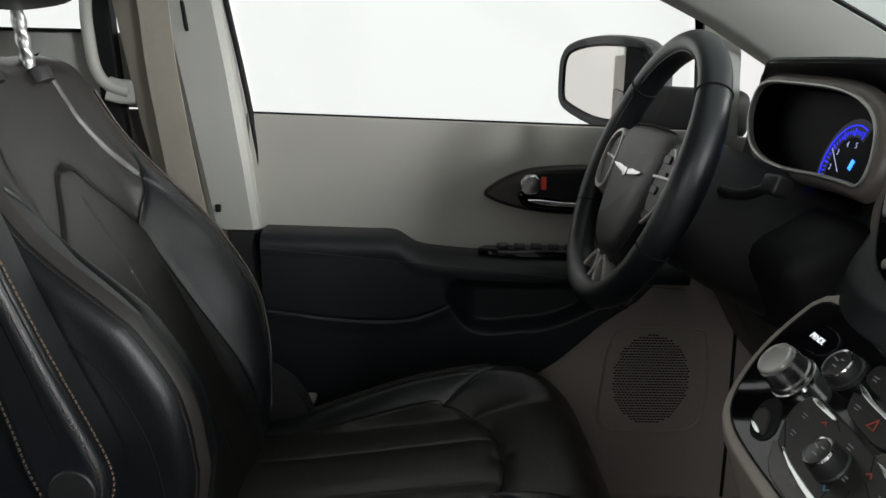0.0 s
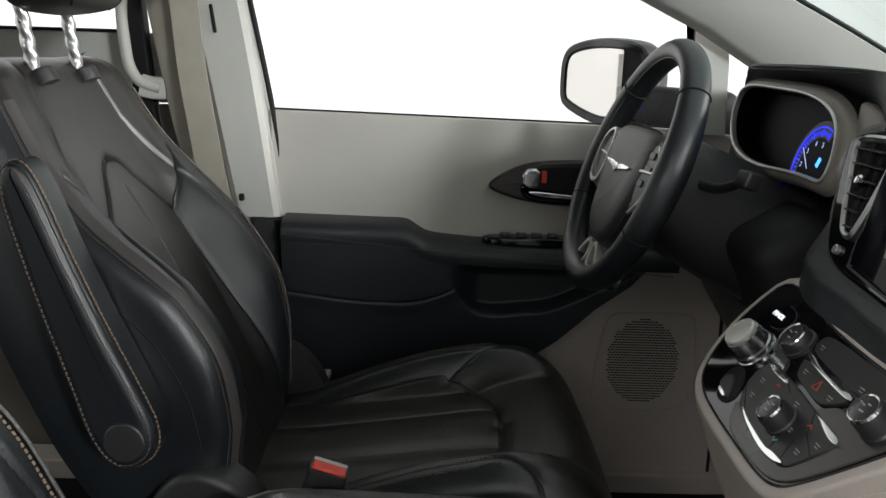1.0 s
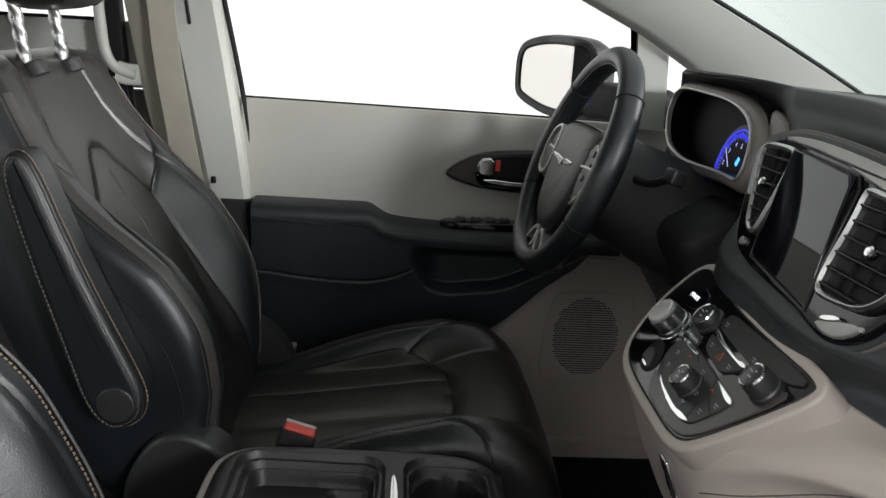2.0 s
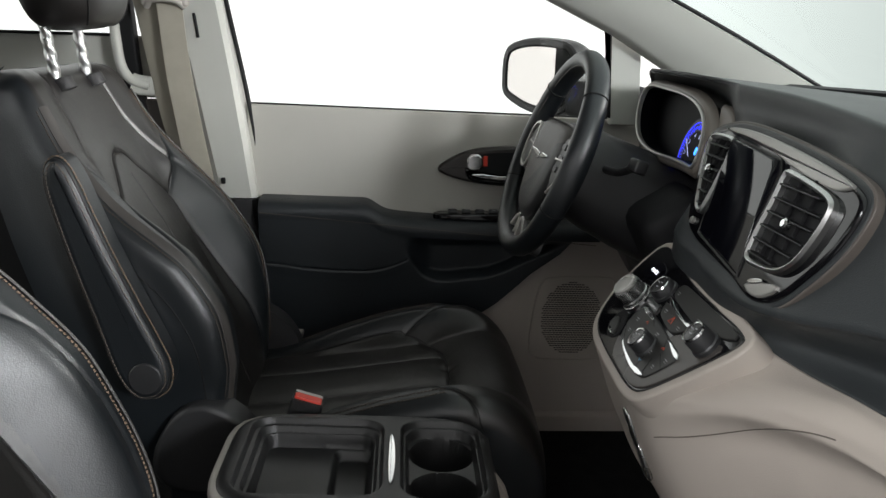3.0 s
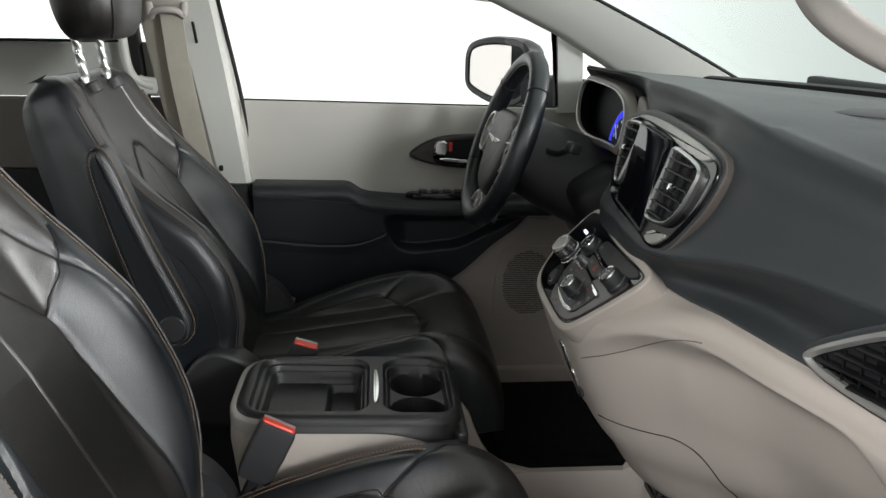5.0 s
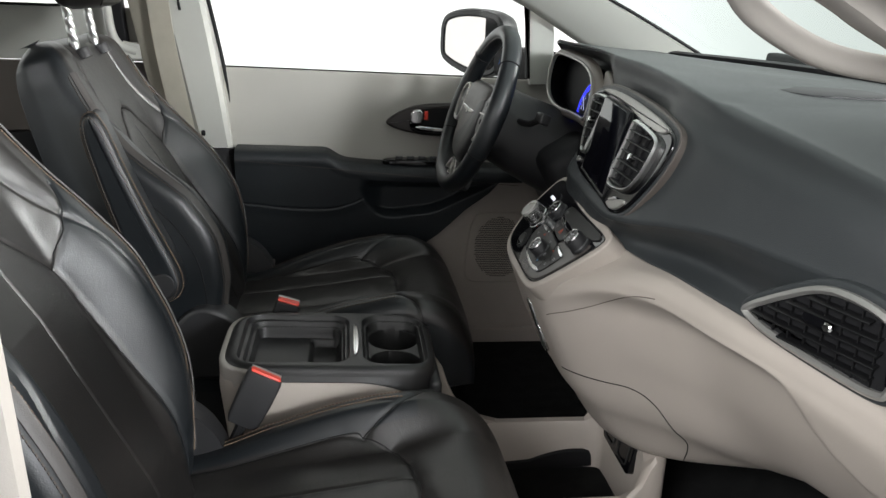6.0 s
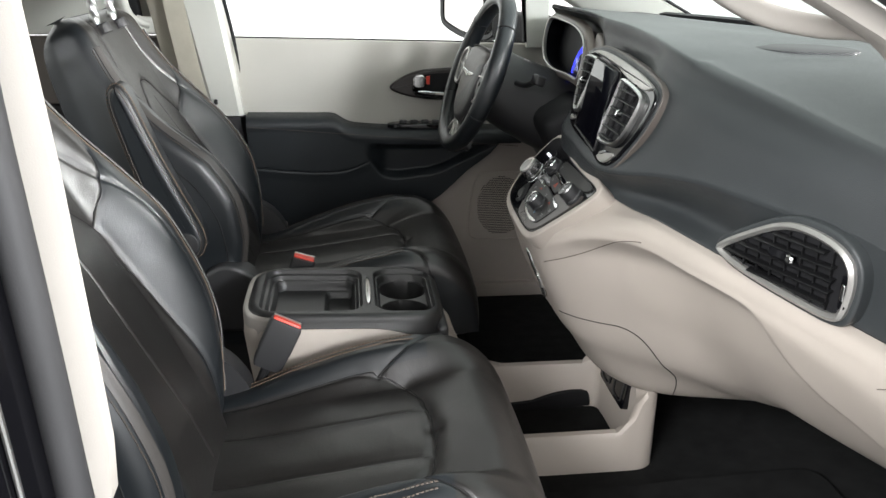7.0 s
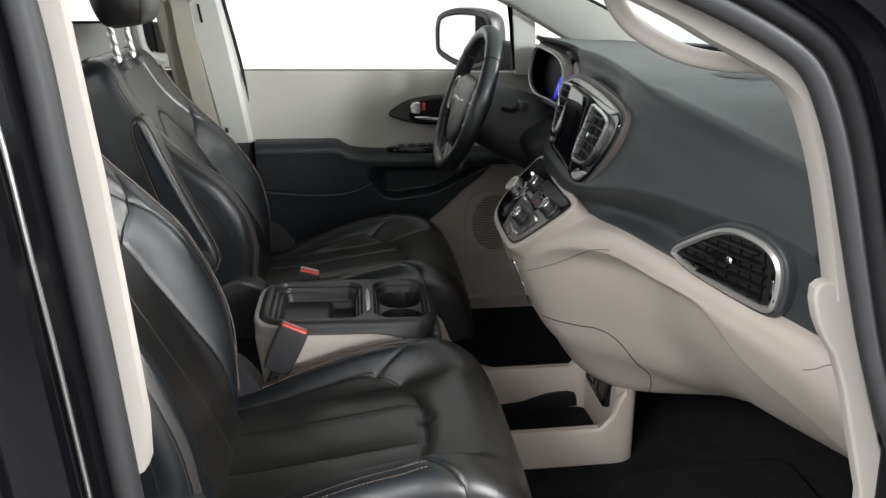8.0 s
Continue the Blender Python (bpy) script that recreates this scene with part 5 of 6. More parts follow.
def cushion(parent, yc, dx, dz):
    nf = 241
    top_x = np.concatenate([np.linspace(-.33, .185, 240), .185 + .085 * np.sin(np.linspace(0.03, 1, 30) * math.pi / 2)])
    rings, tops = [], []
    for x in top_x:
        over = max(0.0, (x - .185) / .085)
        drop = .125 * (1 - math.sqrt(max(0.0, 1 - over * over)))
        W = .246 - .030 * over**3 - 0.02 * max(0, (-x - .2) / .13)
        r = 0.04
        w = np.linspace(-W, W, nf)
        z0 = float(hermite((-.33, -.2, -.05, .08, .19, .28), (.795, .803, .822, .842, .868, .866), x))
        bolst = float(hermite((-.33, -.22, -.1, 0, .08, .15, .2, .28), (0.0, .004, .034, .052, .055, .036, .014, .0), x))
        k = np.clip((np.abs(w) - .135) / .055, 0, 1)
        e = np.clip((np.abs(w) - (W - r)) / r, 0, 1)
        z = z0 + bolst * k * k * (3 - 2 * k) - r * (1 - np.sqrt(1 - e**2)) - drop
        z = z + 0.006 * np.exp(-((w / .1) ** 2)) * np.clip((.1 - x) / .05, 0, 1)
        for ln in CUSH_SEAMS:
            q = near_line(w, np.full_like(w, x), ln)
            z = z - (0.0036 if ln[0][1] != -.30 else 0.0012) * np.exp(-(q / 0.0032) ** 2) - (0.0050 if ln[0][1] < -.31 else 0.002 if ln[0][1] > 0 else 0.0) * np.exp(-(q / 0.013) ** 2)
        for ln in CUSH_PLEAT:
            q = near_line(w, np.full_like(w, x), ln)
            z = z - 0.0018 * np.exp(-(q / 0.0030) ** 2) - 0.0022 * np.exp(-(q / 0.018) ** 2)
        z = z + 0.0004 * np.sin(w * 55 + x * 23) * np.sin(x * 41 + w * 9) * np.clip((.13 - np.abs(w)) / .05, 0, 1)
        lowz = .70
        bow = lambda a: 0.010 * (abs(a) / .246) ** 2.6 * float(np.clip((x + .05) / .27, 0, 1)) ** 1.3
        ring = [(x - bow(a) + dx, yc + a, b + dz) for a, b in zip(w, z)]
        zl = z[-1]
        side = [(W, zl + (lowz - zl) * f) for f in (0.3, 0.6, 0.9)] + [(W - .02, lowz)]
        ring += [(x - bow(a) + dx, yc + a, b + dz) for a, b in side + [(W * f, lowz) for f in (.5, 0, -.5)] + [(-a, b) for a, b in side[::-1]]]
        rings.append(ring)
        tops.append((w, z))
    ob = loft("cushion", rings, LEATHER, parent, "black leather cushion with sewn panels")
    for ln in CUSH_SEAMS[:2] + CUSH_SEAMS[3:5]:
        line = []
        for a, b in catmull([np.array(q) for q in ln], 6):
            i = int(np.argmin(np.abs(top_x - b)))
            if b < .20:
                line.append((float(np.interp(a, np.linspace(-1, 1, nf) * tops[i][0][-1], [p[0] for p in rings[i][:nf]])), yc + a, float(np.interp(a, *tops[i])) + dz + .0003))
        tube("sewn_seam", line, .0011, SEAM, ob, "", 6)
    two_tone(ob, len(rings[0]), lambda row, col: not (col < nf and (abs(-1 + 2 * col / (nf - 1)) < .67 or top_x[row] > .12)))
    for sg in (-1, 1):
        for off in (.007, -.007):
            ln = []
            for x in np.linspace(-.27, .10, 70):
                i = int(np.argmin(np.abs(top_x - x)))
                wv = sg * (.212 + off - 0.12 * max(0, x - .06))
                ln.append((x - 0.010 * (abs(wv) / .246) ** 2.6 * float(np.clip((x + .05) / .27, 0, 1)) ** 1.3 + dx, yc + wv, float(np.interp(wv, *tops[i])) + dz + 0.0008))
            stitches("edge_stitching", ln, [(0, 0, 1)] * len(ln), THREAD_PALE if yc < .5 and sg > 0 else THREAD, ob, .0060, .0040, .0010)
    return ob


def front_seat(label, yc, dx, dz, inner, bol, slide):
    s = thing("front_seat", label, "car seat", "front seats")
    on, O, U, N = seat_back(s, yc, dx + slide, dz, bol, -1, .38 if inner else 0.0)
    cushion(s, yc, dx, dz)
    # valance and track under the cushion
    rings = []
    for x, w, z0 in ((-.30, .225, .58), (.0, .23, .58), (.14, .225, .60), (.190, .21, .66)):
        rings.append([(x + dx, yc - w, z0 + dz), (x + dx, yc - w, .73 + dz), (x + dx, yc + w, .73 + dz), (x + dx, yc + w, z0 + dz)])
    loft("seat_base", rings, PLASTIC, s, "black plastic seat base")
    for sg in (-1, 1):
        rbox("seat_rail", (-.05 + dx, yc + sg * .19, .535 + dz / 2), (.56, .05, .13 + dz), .008, DARK, s)
    # side hinge cover
    for sg in (-1, 1):
        o = [(x, z) for x, z in chaikin([(-.36, .80), (-.30, .90), (-.22, .88), (-.17, .80), (-.20, .74), (-.33, .74)], 2)]
        slab_xz("hinge_cover", [(a + dx, b + dz) for a, b in o], yc + sg * .252, yc + sg * .20, PLASTIC, s, "", 0, .01)
    # sewn seam on the side panel
    for sg in (-1, 1):
        ln = catmull([(-.377 + dx, 0, 1.115 + dz), (-.353 + dx, 0, 1.091 + dz), (-.323 + dx, 0, 1.062 + dz), (-.299 + dx, 0, 1.028 + dz), (-.28 + dx, 0, .986 + dz), (-.271 + dx, 0, .939 + dz), (-.269 + dx, 0, .891 + dz)], 6)
        hh = [float(np.dot(p - O * np.array((1, 0, 1)), U)) for p in ln]
        ln = [p + np.array((0, yc + sg * (float(hermite(*HW, h)) + .0002), 0)) for p, h in zip(ln, hh)]
        tube("side_seam", ln, .0011, SEAM, s, "", 6)
    # headrest and its posts
    V, M = np.array((-.13, 0, .9915)), np.array((.9915, 0, .13))
    for sg in (-1, 1):
        p0 = O + U * .622 - N * .004 + np.array((0, sg * .064, 0))
        rings = []
        for k in range(70):
            h = k / 69 * .170 - .020
            tw = h * 130
            rings.append([p0 + V * h + (np.array((0, math.cos(a), 0)) + M * math.sin(a)) * 0.0086 * (1 + 0.11 * math.cos(2 * (a - tw))) for a in np.linspace(0, 2 * math.pi, 16, endpoint=False)])
        loft("headrest_post", rings, SILVER, s, "twisted chrome headrest post")
        plate("post_collar", Plane(p0 - U * 0.012, (0, -1, 0), N), rrect(0.036, 0.044, 0.016), 0.006, 0.02, 0.003, PLASTIC, s)
    H0 = p0 * np.array((1, 0, 1)) + np.array((0, yc, 0)) + V * .068 + M * .030
    rings = []
    for k in range(25):
        f = k / 24
        a = -math.pi / 2 + math.pi * f
        hh = .10 + .10 * math.sin(a)
        c = max(0.03, math.cos(a)) ** 0.42
        wv, dv = .130 * c * (1 - 0.10 * (f - .3)), .066 * c
        ring = []
        for j in range(36):
            b = 2 * math.pi * j / 36
            cx, sx = math.cos(b), math.sin(b)
            ring.append(H0 + V * hh + np.array((0, wv * math.copysign(abs(cx) ** .6, cx), 0)) + M * (dv * math.copysign(abs(sx) ** .75, sx) + .012 * f))
        rings.append(ring)
    hr = loft("headrest", rings, LEATHER, s, "black leather headrest")
    for q in (5, 13):
        ln = [rings[k][q] + M * 0.0008 for k in range(2, 22)]
        tube("headrest_seam", ln, 0.0014, SEAM, hr, "", 6)
    # folding armrest on the inner side
    if not inner:
        return s
    sg = inner
    arm = Plane((0, yc + sg * .250, 0), (1, 0, 0) if sg < 0 else (-1, 0, 0), (0, 0, 1))
    ao = [(-.452, 1.235), (-.446, 1.262), (-.428, 1.270), (-.411, 1.245), (-.388, 1.180), (-.352, 1.092), (-.314, 1.010), (-.298, .970), (-.302, .938), (-.325, .920), (-.352, .922), (-.376, .955), (-.394, 1.022), (-.421, 1.11), (-.442, 1.19)]
    ao = [((a + dx) * (1 if sg < 0 else -1), b + dz) for a, b in chaikin(ao, 2)]
    am = plate("armrest", arm, ao, .052, .052, .013, LEATHER_SIDE, s, "black leather folding armrest, raised")
    for d, w, th in ((.0062, .0502, THREAD), (-.0012, .0385, THREAD_PALE)):
        q = inset(ao, d)
        stitches("armrest_stitching", [arm.at(a, b, w) for a, b in q + q[:1]], [arm.n * .6 + np.array((.5, 0, .2))] * (len(q) + 1), th, am, .0062, .0042, .0013)
    q = inset(ao, .0018)
    tube("armrest_seam", [arm.at(a, b, .0457) for a, b in q + q[:1]], .0010, SEAM, am, "", 6)
    cu, cv = (-.333 + dx) * (1 if sg < 0 else -1), .957 + dz
    dial("pivot_cap", arm, cu, cv, .050, [(0, 0), (.0235, 0), (.0235, .0042), (.0218, .0058), (.012, .0064), (0, .0064)], PLASTIC, am, "round pivot cap", 40)
    return s


front_seat("black leather driver seat with raised armrest and chrome headrest posts", 1.015, 0.0, 0.0, -1, BOL_DRIVER, -.004)
front_seat("black leather passenger seat with worn glossy side bolsters", 0.225, -0.01, -0.022, 0, BOL_PASSENGER, .028)


def buckle(label, top, bottom, w=.048):
    b = thing("belt_buckle", label, "belt buckle", "belt buckles")
    top, bottom = np.array(top), np.array(bottom)
    ax = top - bottom
    L = np.linalg.norm(ax)
    ax /= L
    s = np.cross(ax, (0, 1, 0))
    s /= np.linalg.norm(s)
    t = np.cross(s, ax)
    rings = []
    for f, k in ((0, .80), (.1, .92), (.5, 1), (.92, 1), (1.0, .94)):
        rings.append([bottom + ax * L * f + s * a * k + t * c * k for a, c in rrect(w, .024, .006)])
    body = loft("housing", rings, PLASTIC, b, "black buckle housing")
    pr = [top - ax * .004 + s * a + t * c for a, c in rrect(w * .86, .015, .003)]
    rr = [[p + ax * k for p in pr] for k in (0, .006)] + [[top - ax * .004 + ax * .0075 + s * a * .93 + t * c * .85 for a, c in rrect(w * .86, .015, .003)]]
    loft("release_button", rr, RED, b, "red release button")
    rr = [[top + s * a + t * (c + .009) + ax * k for a, c in rrect(w * .86, .006, .002)] for k in (-.004, .004)]
    loft("tongue_slot", rr, DULL_SILVER, b)
    tube("stalk", catmull([bottom + ax * .01, bottom - ax * .05, bottom - ax * .12 + np.array((-.02, 0, 0))], 5), .009, DARK, b, "", 8)
    return b


buckle("black belt buckle with red button by the driver seat", (-.112, .760, .905), (-.135, .768, .83))
buckle("tall black belt buckle with red button by the passenger seat", (-.128, .470, .896), (-.168, .462, .815), .058)

# ---- centre console ----
con = thing("center_console", "black-topped beige centre console with tray and cup holders", "console")
CX0, CX1, CY0, CY1 = -.208, .152, .497, .744


def con_top(x):
    return .897 - .030 * (x + .2)


def con_band(x):
    """How far the black top reaches down the sides: more towards the front."""
    t = min(1.0, max(0.0, (x - .01) / .13))
    return -.024 - .040 * t * t


nx, ny = 230, 180
verts = []
for i in range(nx):
    for j in range(ny):
        a, b = -1 + 2 * i / (nx - 1), -1 + 2 * j / (ny - 1)
        # square to rounded rectangle
        m = max(abs(a), abs(b), 1e-6)
        k = m / (abs(a) ** 5 + abs(b) ** 5) ** (1 / 5)
        a2, b2 = a * k, b * k
        x, y = (CX0 + CX1) / 2 + a2 * (CX1 - CX0) / 2, (CY0 + CY1) / 2 + b2 * (CY1 - CY0) / 2
        z = con_top(x)
        e = max(0, (m - .90) / .10)
        z -= .016 * (1 - math.sqrt(max(0, 1 - e * e)))

        def well(x0, x1, y0, y1, depth, soft, r=.02):
            cx, cy, hx, hy = (x0 + x1) / 2, (y0 + y1) / 2, (x1 - x0) / 2, (y1 - y0) / 2
            dx_, dy_ = abs(x - cx) - (hx - r), abs(y - cy) - (hy - r)
            d = math.hypot(max(dx_, 0), max(dy_, 0)) + min(max(dx_, dy_), 0) - r
            t = min(1, max(0, -d / soft))
            return depth * t * t * (3 - 2 * t)

        z -= well(-.184, .004, .519, .721, .009, .005, .032)
        z -= well(-.174, -.004, .528, .713, .010, .004, .026)
        z -= well(-.166, -.010, .534, .708, .020, .005, .020)
        z -= well(-.070, -.012, .540, .702, .014, .010, .015)
        z -= well(.026, .138, .517, .724, .010, .005, .034)
        z -= well(.033, .132, .524, .717, .014, .005, .030)
        for cyy in (.574, .667):
            rr = math.hypot(x - .083, y - cyy)
            t = min(1, max(0, (.0455 - rr) / .005))
            z -= .085 * t * t * (3 - 2 * t)
        verts.append((x, y, z))
mesh_ob("top", verts, [f[::-1] for f in grid_faces(nx, ny)], CONSOLE, con, "black moulded console top")


def con_ring(d, z, dz=0.0, n=64):
    out = []
    for k in range(n):
        a = 2 * math.pi * k / n
        c, s = math.cos(a), math.sin(a)
        q = (abs(c) ** 5 + abs(s) ** 5) ** (-1 / 5)
        x = (CX0 + CX1) / 2 + c * q * ((CX1 - CX0) / 2 - d)
        y = (CY0 + CY1) / 2 + s * q * ((CY1 - CY0) / 2 - d)
        out.append((x, y, con_top(x) + con_band(x) + z(x) if callable(z) else z if z > 0 else con_top(x) + z))
    return out


loft("upper_side", [con_ring(0.0, -.015), con_ring(-.003, lambda x: .004 + .3 * (-.024 - con_band(x))), con_ring(-.0045, lambda x: .002), con_ring(-.0045, lambda x: 0.0), con_ring(.001, lambda x: -.003)], CONSOLE, con, "", caps=False)
rings = [con_ring(.004, lambda x: .004), con_ring(-.0015, lambda x: -.0005), con_ring(-.0060, lambda x: -.008), con_ring(-.0075, lambda x: -.03), con_ring(.006, .70), con_ring(.010, .48)]
loft("body", rings, BEIGE, con, "beige console body", caps=False)
# beige edge that wraps the rear of the top
ln = []
for k in range(25):
    a = radians(100 + 160 * k / 24)
    c, s = math.cos(a), math.sin(a)
    q = (abs(c) ** 5 + abs(s) ** 5) ** (-1 / 5)
    x, y = (CX0 + CX1) / 2 + c * q * (CX1 - CX0) / 2, (CY0 + CY1) / 2 + s * q * (CY1 - CY0) / 2
    if x < -.13:
        ln.append((x, y, con_top(x) - .030))
sweep("rear_edge", ln, rrect(.014, .046, .005), CREAM, con, "cream rear edge")
plate("bright_strip", Plane((.0135, .610, con_top(.0135)), (1, 0, -.03), (0, 1, 0)), chaikin([(-.0035, -.064), (.0025, -.066), (.0060, -.040), (.0072, 0), (.0060, .040), (.0025, .066), (-.0035, .064)], 2), .003, .006, .0015, CHROME, con, "chrome strip")
slab_xz("front_black_side", [(.075, .846), (.14, .850), (.154, .84), (.154, .50), (.13, .50), (.124, .76), (.112, .805), (.096, .833)], .4870, .50, CONSOLE, con)
rbox("front_black_face", (.148, .6205, .68), (.02, .24, .36), .008, PLASTIC, con)

# ---- low bin under the dashboard ----
binn = thing("floor_bin", "low beige open storage bin with black sockets on the floor", "storage bin")
BO = chaikin([(.14, .475), (.50, .475), (.548, .477), (.574, .505), (.576, .715), (.560, .747), (.50, .75), (.14, .75)], 2)
BI = chaikin([(.17, .493), (.50, .493), (.525, .498), (.532, .53), (.532, .69), (.527, .72), (.50, .730), (.17, .730)], 2)


def bin_z(x, y):
    return .628 + .022 * (y - .475) / .275 + .085 * float(np.clip((x - .505) / .03, 0, 1)) - .012 * float(np.clip((x - .54) / .05, 0, 1))


rings = [[(x, y, .465) for x, y in inset(BO, -.006)], [(x, y, .53) for x, y in BO], [(x, y, bin_z(x, y) - .008) for x, y in BO], [(x, y, bin_z(x, y)) for x, y in inset(BO, .006)],
         [(x, y, bin_z(x, y)) for x, y in BI], [(x, y, bin_z(x, y) - .008) for x, y in inset(BI, .004)], [(x, y, .53) for x, y in inset(BI, .010)]]
n = len(BO)
mesh_ob("bin_shell", [p for r in rings for p in r], grid_faces(len(rings), n, wrap=True) + [tuple(6 * n + j for j in range(n))], BEIGE, binn)
plate("bin_liner", Plane((0, 0, .532), (1, 0, 0), (0, 1, 0)), inset(BI, .011), .004, .003, .001, DARK, binn, "black tray liner")
slab_xz("liner_wall", [(.18, .560), (.36, .562), (.41, .580), (.45, .588), (.495, .588), (.505, .57), (.505, .54), (.18, .54)], .716, .722, DARK, binn, "", 1)
slab_xz("far_wall_swoop", chaikin([(.150, .800), (.182, .785), (.204, .720), (.236, .668), (.330, .640), (.330, .560), (.150, .560)], 1), .732, .7485, BEIGE, binn, "", 0, .003)
SP = Plane((.527, .615, .672), (0, -1, 0), (.16, 0, 1))
plate("socket_panel", SP, rrect(.15, .070, .012), .010, .03, .003, GLOSS, binn, "gloss black socket panel")
for a in (-.036, .036):
    f = frame_ring("socket_cover", SP, [(a + x, y) for x, y in rrect(.050, .048, .010)], .002, .0125, .006, GREY_BTN, binn)

# ---- steering wheel ----
ST = Plane((.277, 1.03, 1.24), (.04, -1, 0), (.349, 0, .937))
wheel = thing("steering_wheel", "black leather steering wheel with silver spoke trim and a winged badge", "steering wheel")
R, r0 = .1710, .0188
verts = []
for i in range(120):
    a = 2 * math.pi * i / 120
    fat = 1 + .10 * max(0, math.cos(2 * (a - .1)) * abs(math.cos(a))) ** 2
    for j in range(20):
        b = 2 * math.pi * j / 20
        rr = R + r0 * .92 * fat * math.cos(b)
        if math.sin(a) < -.80:
            rr -= .003 * (-.80 - math.sin(a)) / .2
        verts.append(ST.at(rr * math.cos(a), rr * math.sin(a), r0 * fat * math.sin(b) * 1.05))
mesh_ob("rim", verts, grid_faces(120, 20, wrap=True, wrap_rows=True), LEATHER_SIDE, wheel, "black leather rim")
for a in (40, 140, 205, 335):
    ln = [ST.at((R + (r0 * .97) * math.cos(b)) * math.cos(radians(a)), (R + (r0 * .97) * math.cos(b)) * math.sin(radians(a)), r0 * 1.08 * math.sin(b)) for b in np.linspace(0, 2 * math.pi, 25)]
    tube("rim_joint", ln, .0011, SEAM, wheel, "", 6, tuple(ST.n))
for a0, a1 in ((45, 135), (145, 200), (340, 395)):
    ln = [ST.at((R - r0 * .72) * math.cos(radians(a)), (R - r0 * .72) * math.sin(radians(a)), r0 * .68) for a in np.linspace(a0, a1, 60)]
    stitches("rim_stitching", ln, [ST.n - .6 * (p - ST.o) / .17 for p in np.array(ln)], WARMGREY, wheel, .0055, .0038)
hub = chaikin([(-.096, .050), (-.070, .058), (.070, .058), (.096, .050), (.101, .022), (.092, -.016), (.078, -.062), (.058, -.096), (.026, -.112), (-.026, -.112), (-.058, -.096), (-.078, -.062), (-.092, -.016), (-.101, .022)], 3)
rings = []
prof_f, prof_w = (.05, .2, .5, .82, .96, 1.03, 1.06, 1.065), (.017, .017, .016, .013, .007, -.002, -.012, -.040)
fs = np.concatenate([np.linspace(1.065, 1.03, 8), np.linspace(1.025, .05, 44)])
for f in fs:
    w = float(hermite(prof_f, prof_w, f))
    rings.append([ST.at(a * f, b * f, w) for a, b in hub])
hb = loft("airbag_cover", rings, HUB, wheel, "warm grey airbag cover with a darker lower lobe")
lobe = chaikin([(.130, .040), (.075, .028), (.055, .009), (.042, -.017), (.009, -.046), (-.035, -.066), (-.060, -.086), (-.060, -.140), (.060, -.140), (.13, -.06)], 2)


def inside(a, b, poly):
    hit_ = False
    for (x0, y0), (x1, y1) in zip(poly, poly[1:] + poly[:1]):
        if (y0 > b) != (y1 > b) and a < x0 + (x1 - x0) * (b - y0) / (y1 - y0):
            hit_ = not hit_
    return hit_


hb.data.materials.append(PLASTIC)
for p in hb.data.polygons:
    if inside(*ST.uv(p.center), lobe):
        p.material_index = 1
# winged badge
for sg in (-1, 1):
    o = [(sg * .006, -.001), (sg * .025, .001), (sg * .060, .0005), (sg * .048, -.005), (sg * .024, -.008), (sg * .006, -.010)]
    plate("badge_wing", ST, o[::sg], .0185, .008, .001, CHROME, hb, "chrome badge wing")
plate("badge_centre", ST, chaikin([(-.009, .000), (.009, .000), (.007, -.013), (-.007, -.013)], 1), .0195, .008, .001, CHROME, hb)
for sg in (-1, 1):
    o = chaikin([(sg * .055, .052), (sg * .10, .050), (sg * .160, .044), (sg * .165, .0), (sg * .156, -.045), (sg * .11, -.052), (sg * .060, -.050)], 2)
    sp = plate("spoke", ST, o[::sg], .004, .022, .006, PLASTIC, wheel)
    o = chaikin([(sg * .088, .048), (sg * .130, .044), (sg * .152, .020), (sg * .150, -.020), (sg * .128, -.046), (sg * .080, -.040)], 2)[::sg]
    if sg < 0:
        frame_ring("spoke_trim", ST, o, .0055, .0135, .008, KNOB_CAP, sp, "silver spoke trim", .001)
    else:
        tube("spoke_trim", catmull([ST.at(a, b, .010) for a, b in ((.124, .040), (.138, .026), (.143, .004), (.141, -.018), (.132, -.036), (.112, -.052))], 6), .0026, KNOB_CAP, sp, "silver spoke trim", 8)
    o2 = inset(o, .005)
    plate("switch_pad", ST, o2, .0085, .005, .002, GREY_BTN, sp)
    for a, b, ww, hh in ((.108, .026, .022, .010), (.112, .008, .026, .008), (.104, -.012, .020, .010)):
        plate("key", ST, [(sg * a + x, b + y) for x, y in rrect(ww, hh, .003)], .0108, .003, .001, PLASTIC, sp)
    bar = [(sg * .073, .0), (sg * .140, .004), (sg * .140, .0075), (sg * .073, .004)][::sg]
    plate("spoke_bar", ST, bar, .0112, .003, .0008, KNOB_CAP, sp)
for sg in (-1, 1):
    o = chaikin([(sg * .001, -.070), (sg * .040, -.070), (sg * .084, -.146), (sg * .070, -.168), (sg * .020, -.160)], 2)[::sg]
    sp = plate("lower_spoke", ST, o, -.012, .02, .006, PLASTIC, wheel)
    o = chaikin([(sg * .062, -.156), (sg * .034, -.170), (sg * .003, -.150), (sg * .002, -.118), (sg * .020, -.112), (sg * .044, -.130)], 2)[::sg]
    frame_ring("spoke_trim", ST, o, .0075, .004, .016, KNOB_CAP, sp, "silver spoke trim", .001)

